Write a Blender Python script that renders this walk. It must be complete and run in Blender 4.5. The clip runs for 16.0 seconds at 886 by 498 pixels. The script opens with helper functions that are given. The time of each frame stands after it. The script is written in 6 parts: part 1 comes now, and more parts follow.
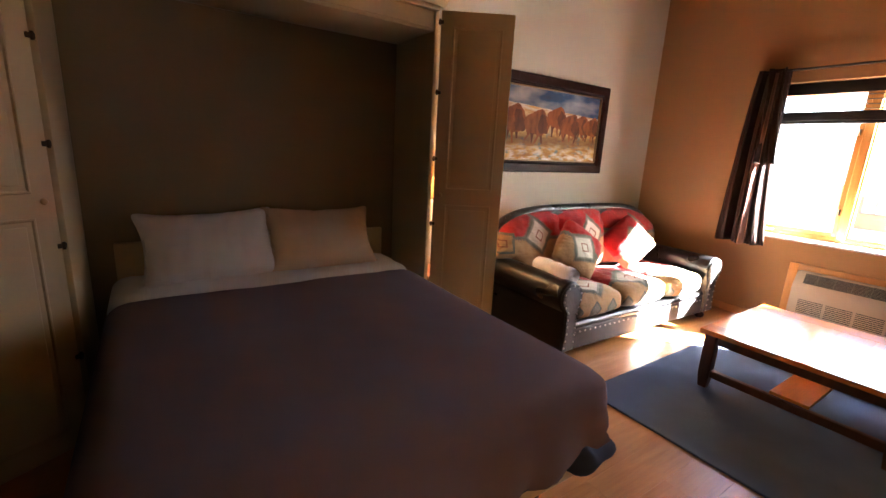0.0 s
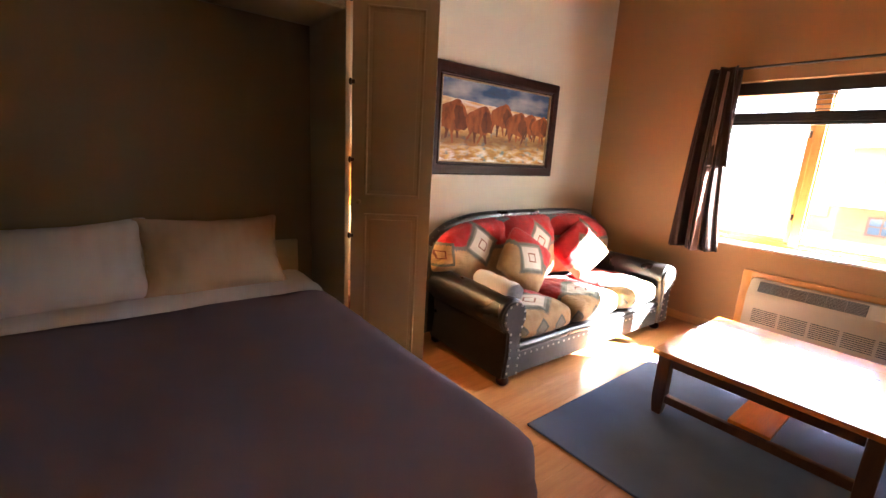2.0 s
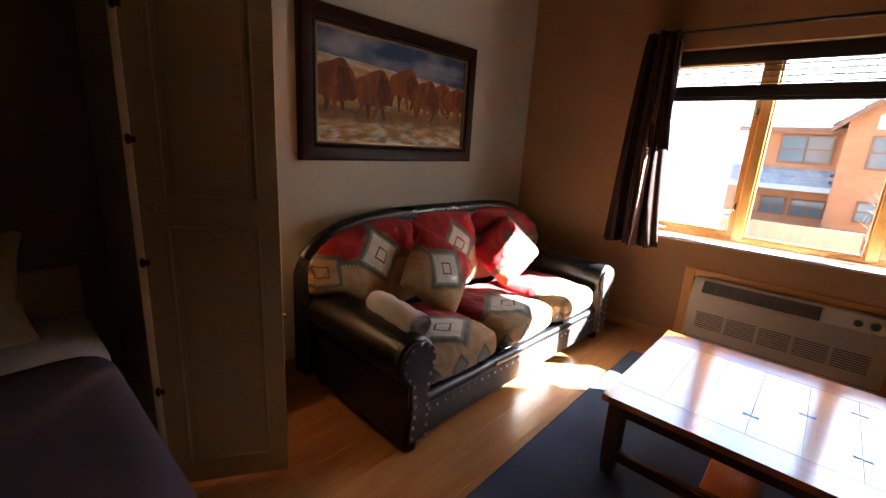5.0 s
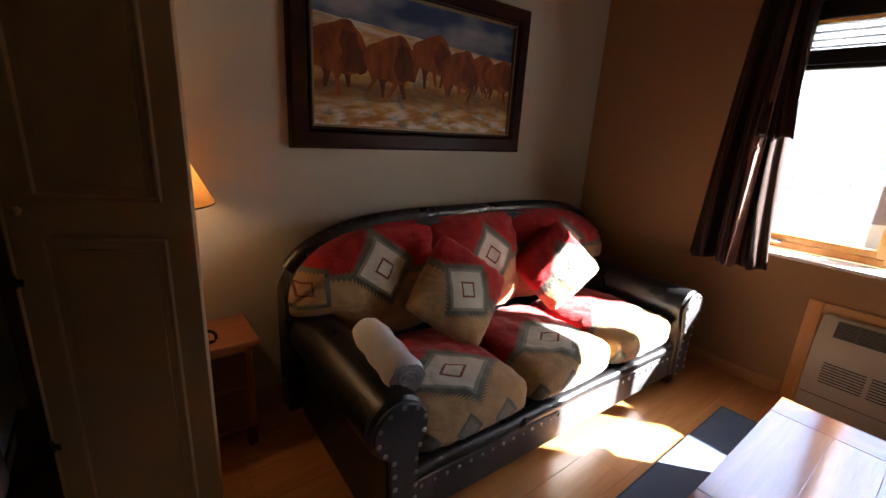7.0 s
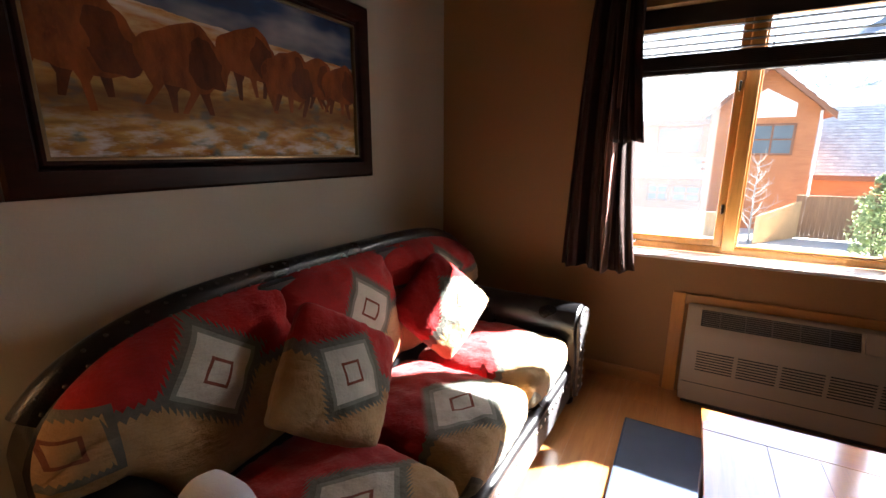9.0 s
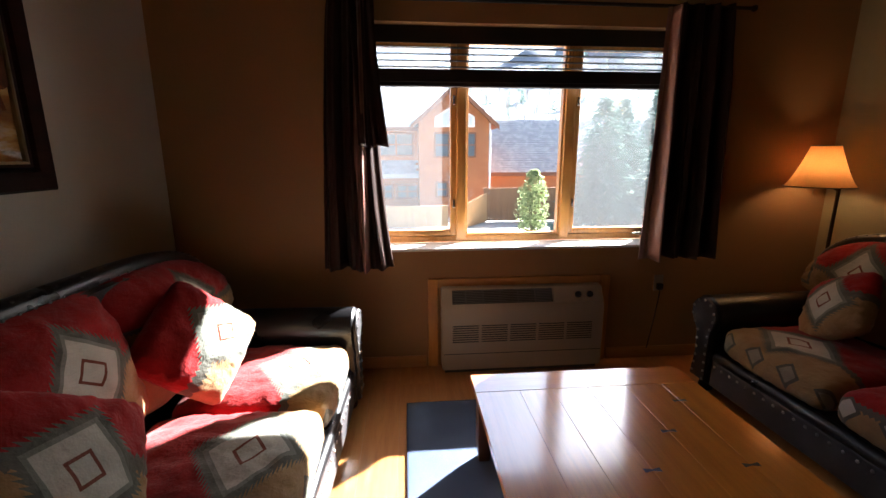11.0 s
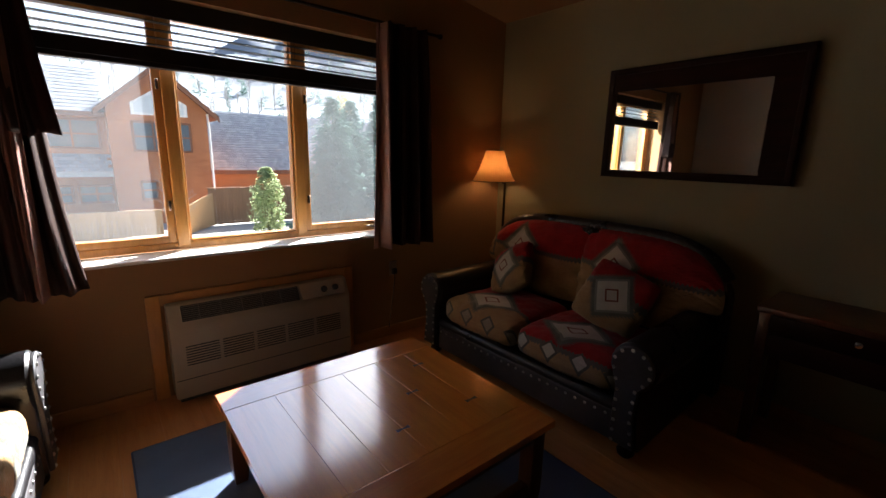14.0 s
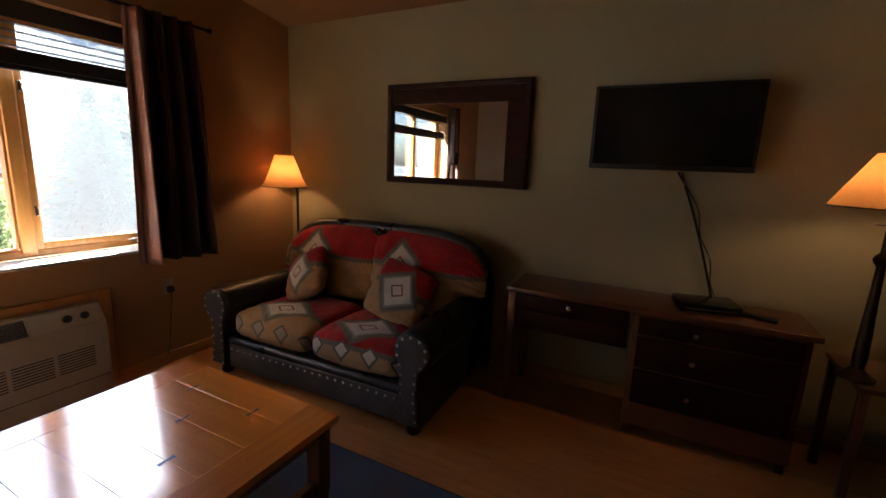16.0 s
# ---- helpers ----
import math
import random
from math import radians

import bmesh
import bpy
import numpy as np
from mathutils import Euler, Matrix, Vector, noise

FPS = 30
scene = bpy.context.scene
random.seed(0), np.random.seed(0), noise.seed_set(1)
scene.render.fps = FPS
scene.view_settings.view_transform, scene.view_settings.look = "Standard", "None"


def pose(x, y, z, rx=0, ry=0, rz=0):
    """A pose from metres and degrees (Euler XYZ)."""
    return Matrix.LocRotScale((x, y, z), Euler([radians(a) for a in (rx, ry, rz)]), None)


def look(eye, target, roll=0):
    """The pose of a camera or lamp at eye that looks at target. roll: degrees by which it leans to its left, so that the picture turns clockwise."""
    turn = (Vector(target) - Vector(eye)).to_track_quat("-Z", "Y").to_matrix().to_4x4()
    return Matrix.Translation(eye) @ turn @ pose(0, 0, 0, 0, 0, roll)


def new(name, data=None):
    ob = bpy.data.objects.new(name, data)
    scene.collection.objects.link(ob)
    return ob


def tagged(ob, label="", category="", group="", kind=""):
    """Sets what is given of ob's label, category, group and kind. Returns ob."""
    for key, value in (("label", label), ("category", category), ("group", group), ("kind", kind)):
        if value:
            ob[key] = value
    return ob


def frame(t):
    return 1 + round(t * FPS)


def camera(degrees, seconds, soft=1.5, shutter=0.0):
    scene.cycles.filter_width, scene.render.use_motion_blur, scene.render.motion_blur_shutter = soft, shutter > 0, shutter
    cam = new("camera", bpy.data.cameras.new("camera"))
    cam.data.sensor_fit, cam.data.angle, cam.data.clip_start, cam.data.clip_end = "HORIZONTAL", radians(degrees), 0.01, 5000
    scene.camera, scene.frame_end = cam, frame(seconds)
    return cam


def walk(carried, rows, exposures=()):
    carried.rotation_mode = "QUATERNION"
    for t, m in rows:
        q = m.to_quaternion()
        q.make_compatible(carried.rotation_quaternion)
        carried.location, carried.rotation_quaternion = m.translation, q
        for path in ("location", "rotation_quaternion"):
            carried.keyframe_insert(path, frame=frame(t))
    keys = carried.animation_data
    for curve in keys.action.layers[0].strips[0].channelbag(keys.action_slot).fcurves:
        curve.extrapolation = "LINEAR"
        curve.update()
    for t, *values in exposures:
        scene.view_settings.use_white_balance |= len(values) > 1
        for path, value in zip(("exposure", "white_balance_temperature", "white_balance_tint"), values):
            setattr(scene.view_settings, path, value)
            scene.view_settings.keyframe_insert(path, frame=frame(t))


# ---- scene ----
cam = camera(92.2, 16.0)
PATH = [
    (0, (-0.088, -0.017, 1.527), (1.012, 1.589, 1.07), 3.1),
    (0.5, (0.001, 0.05, 1.541), (1.139, 1.64, 1.119), 3.0),
    (1, (0.087, 0.102, 1.528), (1.316, 1.629, 1.126), 2.0),
    (1.5, (0.214, 0.132, 1.516), (1.455, 1.638, 1.081), 1.7),
    (2, (0.364, 0.165, 1.526), (1.59, 1.684, 1.087), 3.4),
    (2.5, (0.468, 0.212, 1.516), (1.731, 1.685, 1.028), 3.1),
    (3, (0.559, 0.336, 1.53), (2.008, 1.636, 1.073), 3.0),
    (5.5, (1.25, 0.69, 1.513), (2.691, 1.981, 1.009), 3.6),
    (6, (1.403, 0.742, 1.496), (2.765, 2.105, 0.959), 2.6),
    (6.5, (1.6, 0.791, 1.491), (2.772, 2.317, 0.945), 3.9),
    (7, (1.719, 0.891, 1.493), (2.919, 2.394, 0.943), 3.5),
    (7.5, (1.79, 1.086, 1.494), (3.199, 2.442, 1.077), -0.4),
    (8, (1.835, 1.185, 1.495), (3.317, 2.451, 1.047), -0.4),
    (8.5, (1.937, 1.288, 1.495), (3.529, 2.409, 1.039), -0.5),
    (9, (2.014, 1.382, 1.49), (3.709, 2.346, 1.045), 0.1),
    (9.5, (2.036, 1.457, 1.49), (3.867, 2.11, 1.02), 1.2),
    (10, (2.045, 1.554, 1.502), (3.965, 1.867, 1.036), 0.1),
    (12.5, (2.059, 1.472, 1.476), (3.921, 0.855, 1.086), 2.3),
    (13, (2.058, 1.513, 1.496), (3.854, 0.733, 1.084), 2.2),
    (13.5, (2.041, 1.54, 1.497), (3.726, 0.555, 1.063), 1.8),
    (14, (2.014, 1.537, 1.488), (3.524, 0.298, 1.063), 1.4),
    (14.5, (1.984, 1.537, 1.476), (3.3, 0.088, 1.063), 1.7),
    (15, (1.95, 1.535, 1.475), (3.104, -0.049, 1.073), 1.6),
    (15.5, (1.898, 1.519, 1.492), (2.876, -0.18, 1.095), 1.4),
    (16, (1.8, 1.476, 1.501), (2.677, -0.282, 1.125), 2.3),
]
EXPOSURES = [(t, e, 5750, 10) for t, e in ((0.0, 6.35), (1.0, 6.7), (1.7, 6.7), (2.5, 6.45), (3.0, 6.15), (5.5, 4.4), (8.0, 4.15), (10.0, 4.05), (12.5, 2.75), (14.5, 2.95), (15.3, 3.4), (16.0, 4.15))]
walk(cam, [(t, look(eye, target, roll)) for t, eye, target, roll in PATH], EXPOSURES)

# ---- world, sun, exposure ----
world = bpy.data.worlds.new("sky")
scene.world = world
world.use_nodes = True
wn = world.node_tree.nodes
sky = wn.new("ShaderNodeTexSky")
sky.sky_type = 'NISHITA'
sky.sun_disc = False
SUN_EL, SUN_AZ = radians(31.0), math.atan2(0.6481, -0.7615)
sky.sun_elevation, sky.sun_rotation = SUN_EL, SUN_AZ
sky.altitude, sky.dust_density = 300, 3.0
wn["Background"].inputs["Strength"].default_value = 0.05
world.node_tree.links.new(sky.outputs["Color"], wn["Background"].inputs["Color"])
sun = new("sun", bpy.data.lights.new("sun", 'SUN'))
sun.data.energy, sun.data.angle, sun.data.color = 5.0, radians(0.6), (1.0, 0.94, 0.84)
to_sun = Vector((math.sin(SUN_AZ) * math.cos(SUN_EL), math.cos(SUN_AZ) * math.cos(SUN_EL), math.sin(SUN_EL)))
sun.matrix_world = look(to_sun * 30, (0, 0, 0))

# ---- plan ----
XW, XO = 4.90, 5.26          # window wall, inner and outer face
YN, YS = 3.02, -1.50         # picture wall and mirror wall
XB = -5.6                    # unseen far wall behind the start of the walk, set back to cut bounce
WY0, WY1, WZ0, WZ1 = -0.42, 1.90, 0.87, 2.29   # window opening
GROUND = -1.95


def ceil_z(y):
    return 2.66 + (y - YS) * 0.139


# ---- node helpers ----
class Nodes:
    def __init__(self, name):
        self.m = bpy.data.materials.new(name)
        self.m.use_nodes = True
        self.t = self.m.node_tree
        self.bsdf = self.t.nodes["Principled BSDF"]
        self.out = self.t.nodes["Material Output"]

    def add(self, kind, **kw):
        n = self.t.nodes.new(kind)
        for k, v in kw.items():
            setattr(n, k, v)
        return n

    def put(self, sock, v):
        if isinstance(v, bpy.types.NodeSocket):
            self.t.links.new(v, sock)
        else:
            sock.default_value = v

    def math(self, op, a, b=0.0, c=0.0):
        n = self.add("ShaderNodeMath", operation=op)
        for s, v in zip(n.inputs, (a, b, c)):
            self.put(s, v)
        return n.outputs[0]

    def mix(self, f, a, b, blend='MIX'):
        n = self.add("ShaderNodeMix", data_type='RGBA', blend_type=blend)
        self.put(n.inputs[0], f)
        for s, v in ((n.inputs[6], a), (n.inputs[7], b)):
            self.put(s, (*v, 1) if isinstance(v, tuple) and len(v) == 3 else v)
        return n.outputs[2]

    def coords(self, out="Object", scale=(1, 1, 1), rnd=False):
        c = self.add("ShaderNodeTexCoord").outputs[out]
        mp = self.add("ShaderNodeMapping")
        mp.inputs["Scale"].default_value = scale
        self.put(mp.inputs["Vector"], c)
        if rnd:
            r = self.add("ShaderNodeObjectInfo").outputs["Random"]
            k = self.add("ShaderNodeCombineXYZ")
            for i, f in enumerate((37.0, 91.0, 53.0)):
                self.put(k.inputs[i], self.math('MULTIPLY', r, f))
            self.put(mp.inputs["Location"], k.outputs[0])
        return mp.outputs[0]

    def noise(self, vec, scale, detail=3.0, rough=0.55):
        n = self.add("ShaderNodeTexNoise")
        self.put(n.inputs["Vector"], vec)
        n.inputs["Scale"].default_value, n.inputs["Detail"].default_value, n.inputs["Roughness"].default_value = scale, detail, rough
        return n.outputs["Fac"]

    def ramp(self, f, lo, hi):
        n = self.add("ShaderNodeMapRange")
        self.put(n.inputs[0], f)
        n.inputs[1].default_value, n.inputs[2].default_value = lo, hi
        return n.outputs[0]

    def bump(self, h, strength, dist=0.01):
        n = self.add("ShaderNodeBump")
        n.inputs["Strength"].default_value, n.inputs["Distance"].default_value = strength, dist
        self.put(n.inputs["Height"], h)
        self.put(self.bsdf.inputs["Normal"], n.outputs[0])

    def done(self, color, rough, metal=0.0, coat=0.0, spec=0.5):
        b = self.bsdf.inputs
        self.put(b["Base Color"], (*color, 1) if isinstance(color, tuple) and len(color) == 3 else color)
        self.put(b["Roughness"], rough)
        b["Metallic"].default_value, b["Coat Weight"].default_value, b["Specular IOR Level"].default_value = metal, coat, spec
        b["Coat Roughness"].default_value = 0.19
        return self.m


def shade(c, f):
    return tuple(min(1.0, v * f) for v in c)


def plain(name, c, rough=0.6, metal=0.0, grain=30.0, stain=1.5, var=0.15, bump=0.15, coat=0.0, rvar=0.15, spec=0.5):
    """Two scales of variation, fine relief."""
    n = Nodes(name)
    v = n.coords()
    g, s = n.noise(v, grain, 4.0), n.noise(v, stain, 3.0)
    col = n.mix(n.ramp(s, 0.3, 0.7), shade(c, 1 - var), shade(c, 1 + var * 0.6))
    col = n.mix(n.math('MULTIPLY', n.ramp(g, 0.35, 0.75), var), col, shade(c, 0.6))
    n.bump(g, bump, 0.004)
    r = n.math('ADD', rough - rvar / 2, n.math('MULTIPLY', s, rvar))
    return n.done(col, r, metal, coat, spec)


def wood(name, light, dark, axis=0, rough=0.4, coat=0.0, freq=1.0):
    n = Nodes(name)
    sc = [14.0 * freq] * 3
    sc[axis] = 1.1 * freq
    v = n.coords("Object", tuple(sc), True)
    g = n.noise(v, 1.6, 6.0, 0.62)
    fine = n.noise(n.coords("Object", tuple(s * 5 for s in sc), True), 1.5, 3.0)
    big = n.noise(n.coords("Object", (1.7, 1.7, 1.7), True), 1.0, 2.0)
    col = n.mix(n.ramp(g, 0.32, 0.68), light, dark)
    col = n.mix(n.math('MULTIPLY', n.ramp(fine, 0.5, 0.8), 0.35), col, shade(dark, 0.6))
    col = n.mix(n.math('MULTIPLY', n.ramp(big, 0.35, 0.75), 0.3), col, shade(light, 1.25))
    r = n.add("ShaderNodeObjectInfo").outputs["Random"]
    col = n.mix(n.math('MULTIPLY', r, 0.25), col, shade(dark, 0.85))
    n.bump(fine, 0.12, 0.002)
    return n.done(col, n.math('ADD', rough - 0.08, n.math('MULTIPLY', big, 0.16)), 0.0, coat)


def woven(name, kind, row=(0.19, 0.18, 0.14), off=None):
    """South-western blanket cloth: UVs in metres about the diamond's middle."""
    n = Nodes(name)
    sep = n.add("ShaderNodeSeparateXYZ")
    n.put(sep.inputs[0], n.add("ShaderNodeTexCoord").outputs["UV"])
    u, v = sep.outputs[0], sep.outputs[1]
    if kind == "seat":
        v = n.math('MULTIPLY', v, 1.28)
    a = {"seat": radians(45), "back": radians(-38), "throw": radians(30)}[kind]
    p = n.math('ADD', n.math('MULTIPLY', u, math.cos(a)), n.math('MULTIPLY', v, math.sin(a)))
    q = n.math('SUBTRACT', n.math('MULTIPLY', v, math.cos(a)), n.math('MULTIPLY', u, math.sin(a)))
    kx, ky = {"seat": (0.68, 0.68), "back": (0.93, 0.93), "throw": (1.0, 0.95)}[kind]
    ap, aq = n.math('MULTIPLY', n.math('ABSOLUTE', p), kx), n.math('MULTIPLY', n.math('ABSOLUTE', q), ky)
    d = n.math('MAXIMUM', ap, aq)
    if kind == "back":
        p2, q2 = n.math('ABSOLUTE', n.math('ADD', u, 0.375)), n.math('ABSOLUTE', n.math('ADD', v, 0.06))
        d2 = n.math('MULTIPLY', n.math('MAXIMUM', n.math('MULTIPLY', p2, 0.85), q2), 1.25)
    saw = n.math('PINGPONG', n.math('ADD', p, q), 0.010)
    ds = n.math('SUBTRACT', d, n.math('MULTIPLY', saw, 2.0))
    obj = n.coords("Object", (1, 1, 1), True)
    blot, weave = n.noise(obj, 7.0, 4.0), n.noise(obj, 260.0, 2.0)
    # field: red to one side, tan to the other, dark saw-toothed seam between
    b = {"seat": radians(90), "back": radians(88), "throw": radians(86)}[kind]
    f = n.math('ADD', n.math('MULTIPLY', u, math.cos(b)), n.math('MULTIPLY', v, math.sin(b)))
    off = {"seat": 0.0, "back": -0.015, "throw": 0.03}[kind] if off is None else off
    f = n.math('SUBTRACT', n.math('ADD', f, n.math('MULTIPLY', n.math('PINGPONG', u, 0.012), 1.4)), off)
    tan_c = n.mix(n.ramp(blot, 0.35, 0.7), (0.43, 0.28, 0.13), (0.31, 0.185, 0.085))
    red_c = n.mix(n.ramp(blot, 0.35, 0.7), (0.40, 0.013, 0.015), (0.25, 0.009, 0.011))
    col = n.mix(n.math('GREATER_THAN', f, 0.0), tan_c, red_c)
    col = n.mix(n.math('LESS_THAN', n.math('ABSOLUTE', f), 0.016 if kind == "back" else 0.022), col, (0.13, 0.125, 0.10))
    if kind == "seat":
        dm = n.math('ADD', n.math('PINGPONG', n.math('ADD', u, 0.055), 0.10), n.math('MULTIPLY', n.math('ABSOLUTE', n.math('ADD', v, 0.31 if row[0] > 0.25 else 0.37)), 0.8))
        col = n.mix(n.math('LESS_THAN', dm, 0.066), col, (0.12, 0.115, 0.09))
        col = n.mix(n.math('LESS_THAN', dm, 0.046), col, row)
    dark = n.mix(n.ramp(blot, 0.3, 0.7), (0.10, 0.105, 0.085), (0.16, 0.16, 0.13))
    col = n.mix(n.math('LESS_THAN', ds, 0.112), col, dark)
    col = n.mix(n.math('LESS_THAN', d, 0.098), col, (0.23, 0.24, 0.20))
    if kind == "back":
        side = n.math('MULTIPLY', n.math('LESS_THAN', d2, 0.112), n.math('GREATER_THAN', d, 0.112))
        col = n.mix(side, col, n.mix(n.math('GREATER_THAN', n.math('SUBTRACT', d2, n.math('MULTIPLY', saw, 1.2)), 0.080), tan_c, dark))
        ring2 = n.math('MULTIPLY', n.math('LESS_THAN', d2, 0.040), n.math('GREATER_THAN', d2, 0.029))
        col = n.mix(n.math('MULTIPLY', side, ring2), col, (0.16, 0.05, 0.03))
    cream = n.mix(n.ramp(blot, 0.3, 0.75), (0.62, 0.59, 0.50), (0.47, 0.45, 0.38))
    col = n.mix(n.math('LESS_THAN', d, 0.085), col, cream)
    ring = n.math('MULTIPLY', n.math('LESS_THAN', d, 0.037), n.math('GREATER_THAN', d, 0.028))
    col = n.mix(ring, col, (0.20, 0.055, 0.03))
    col = n.mix(n.math('MULTIPLY', weave, 0.25), col, (0.05, 0.04, 0.03))
    crease = n.ramp(n.noise(n.coords("Object", (1.0, 1.0, 2.4), True), 16.0, 3.0, 0.6), 0.35, 0.65)
    n.bump(n.math('ADD', n.math('ADD', n.math('MULTIPLY', weave, 0.35), blot), n.math('MULTIPLY', crease, 0.9)), 0.5, 0.008)
    n.bsdf.inputs["Sheen Weight"].default_value = 0.15
    return n.done(col, 0.93, spec=0.15)


def glowing(name, c, strength):
    n = Nodes(name)
    n.bsdf.inputs["Emission Color"].default_value = (*c, 1)
    n.bsdf.inputs["Emission Strength"].default_value = strength
    return n.done(c, 0.6)


def shade_cloth(name, c):
    """Lampshade: cloth that lets light through."""
    n = Nodes(name)
    g = n.noise(n.coords("Object", (60, 60, 60)), 2.0)
    col = n.mix(g, c, shade(c, 0.8))
    tl, df, mx = n.add("ShaderNodeBsdfTranslucent"), n.add("ShaderNodeBsdfDiffuse"), n.add("ShaderNodeMixShader")
    n.put(tl.inputs[0], col), n.put(df.inputs[0], col)
    mx.inputs[0].default_value = 0.5
    n.put(mx.inputs[1], tl.outputs[0]), n.put(mx.inputs[2], df.outputs[0])
    n.put(n.out.inputs[0], mx.outputs[0])
    return n.m


def foliage(name, c):
    """Leaves and needles that let some light through."""
    n = Nodes(name)
    g = n.noise(n.coords("Object", (1, 1, 1)), 3.0, 3.0)
    col = n.mix(g, shade(c, 0.65), shade(c, 1.3))
    tl, df, mx = n.add("ShaderNodeBsdfTranslucent"), n.add("ShaderNodeBsdfDiffuse"), n.add("ShaderNodeMixShader")
    n.put(tl.inputs[0], col), n.put(df.inputs[0], col)
    mx.inputs[0].default_value = 0.5
    n.put(mx.inputs[1], tl.outputs[0]), n.put(mx.inputs[2], df.outputs[0])
    n.put(n.out.inputs[0], mx.outputs[0])
    return n.m


def glass_pane(name, tint, gloss):
    n = Nodes(name)
    tr, gl, mx = n.add("ShaderNodeBsdfTransparent"), n.add("ShaderNodeBsdfGlossy"), n.add("ShaderNodeMixShader")
    tr.inputs[0].default_value = (*tint, 1)
    gl.inputs["Roughness"].default_value = 0.03
    fr = n.add("ShaderNodeFresnel")
    fr.inputs[0].default_value = 1.45
    n.put(mx.inputs[0], n.math('MULTIPLY', fr.outputs[0], gloss))
    n.put(mx.inputs[1], tr.outputs[0]), n.put(mx.inputs[2], gl.outputs[0])
    n.put(n.out.inputs[0], mx.outputs[0])
    return n.m


def screen_mesh(name):
    """Insect screen: fine grey wire, mostly open."""
    n = Nodes(name)
    tr, df, mx = n.add("ShaderNodeBsdfTransparent"), n.add("ShaderNodeBsdfTranslucent"), n.add("ShaderNodeMixShader")
    df.inputs[0].default_value = (0.52, 0.53, 0.55, 1)
    w = n.noise(n.coords("Object", (1, 1, 1)), 2.0, 2.0)
    n.put(mx.inputs[0], n.math('ADD', 0.028, n.math('MULTIPLY', w, 0.025)))
    n.put(mx.inputs[1], tr.outputs[0]), n.put(mx.inputs[2], df.outputs[0])
    n.put(n.out.inputs[0], mx.outputs[0])
    return n.m


# ---- materials ----
M = {}
# mirror wall: its dimness and yellow lamp glow are put into the paint
M["wall"] = plain("dim_lamplit_wall_paint", (0.33, 0.285, 0.165), 0.85, grain=90, stain=0.8, var=0.06, bump=0.25, spec=0.25)
# picture wall: lightened, sunlight bounced off the floor is in the paint
M["wall_pale"] = plain("bounce_lit_cream_wall_paint", (0.50, 0.45, 0.37), 0.85, grain=90, stain=0.8, var=0.05, bump=0.25, spec=0.25)
M["wall_tan"] = plain("tan_wall_paint", (0.35, 0.203, 0.092), 0.85, grain=90, stain=0.8, var=0.07, bump=0.25, spec=0.25)
# ceiling colour darkened below its beige to hold shade and cut bounced light
M["ceiling"] = plain("dimmed_ceiling_paint", (0.25, 0.145, 0.072), 0.9, grain=60, stain=0.7, var=0.06, bump=0.3, spec=0.2)
M["plank"] = wood("laminate_plank", (0.56, 0.26, 0.085), (0.42, 0.17, 0.047), 0, 0.33, 0.25)
M["underlay"] = plain("floor_underlay", (0.10, 0.06, 0.03), 0.9)
M["trim"] = wood("honey_pine_trim", (0.52, 0.27, 0.085), (0.38, 0.17, 0.045), 1, 0.4, 0.15)
# same pine, lighter and oranger: backlight from the window is in the colour
M["trim_z"] = wood("honey_pine_upright_backlit", (0.66, 0.32, 0.075), (0.50, 0.22, 0.045), 2, 0.38, 0.2)
M["cabinet"] = plain("cream_cabinet_paint", (0.50, 0.37, 0.215), 0.5, grain=40, stain=1.2, var=0.06, bump=0.08, spec=0.35)
# recess shade is put into the colour, about half the cabinet's brightness
M["niche_shade"] = plain("shaded_recess_paint", (0.25, 0.18, 0.10), 0.8, grain=60, stain=0.9, var=0.06, bump=0.15, spec=0.2)
M["brass"] = plain("worn_brass", (0.45, 0.33, 0.16), 0.3, 1.0, var=0.2)
M["chrome"] = plain("brushed_nickel", (0.65, 0.64, 0.60), 0.22, 1.0, var=0.1)
M["iron"] = plain("black_iron", (0.018, 0.015, 0.013), 0.45, 0.6, var=0.3)
M["bronze"] = plain("dark_bronze", (0.05, 0.033, 0.02), 0.42, 0.7, var=0.3)
M["duvet"] = plain("plum_grey_blanket", (0.165, 0.125, 0.150), 0.95, grain=220, stain=2.2, var=0.07, bump=0.3, spec=0.1)
M["sheet"] = plain("white_cotton", (0.60, 0.58, 0.58), 0.9, grain=180, stain=3.0, var=0.06, bump=0.15, spec=0.15)
M["beige_case"] = plain("beige_cotton", (0.50, 0.39, 0.28), 0.9, grain=180, stain=3.0, var=0.06, bump=0.15, spec=0.15)
M["navy"] = plain("navy_mattress_cloth", (0.06, 0.075, 0.13), 0.85, grain=200, stain=3.0, var=0.2, bump=0.2, spec=0.2)
M["leather"] = plain("black_leather", (0.012, 0.011, 0.012), 0.30, grain=140, stain=3.0, var=0.4, bump=0.35, rvar=0.2)
M["leather_worn"] = plain("worn_suede_leather", (0.058, 0.053, 0.056), 0.5, grain=45, stain=6.0, var=0.5, bump=0.4, rvar=0.3)
M["stud"] = plain("nickel_stud", (0.55, 0.53, 0.50), 0.3, 0.9, var=0.1)
M["stud_dull"] = plain("dull_black_nickel_stud", (0.10, 0.095, 0.09), 0.4, 0.7, var=0.1)
M["seat_cloth"], M["back_cloth"], M["throw_cloth"] = woven("woven_seat_cloth", "seat"), woven("woven_back_cloth", "back"), woven("woven_throw_cloth", "throw")
M["love_cloth"] = woven("woven_loveseat_cloth", "seat", (0.30, 0.27, 0.21))
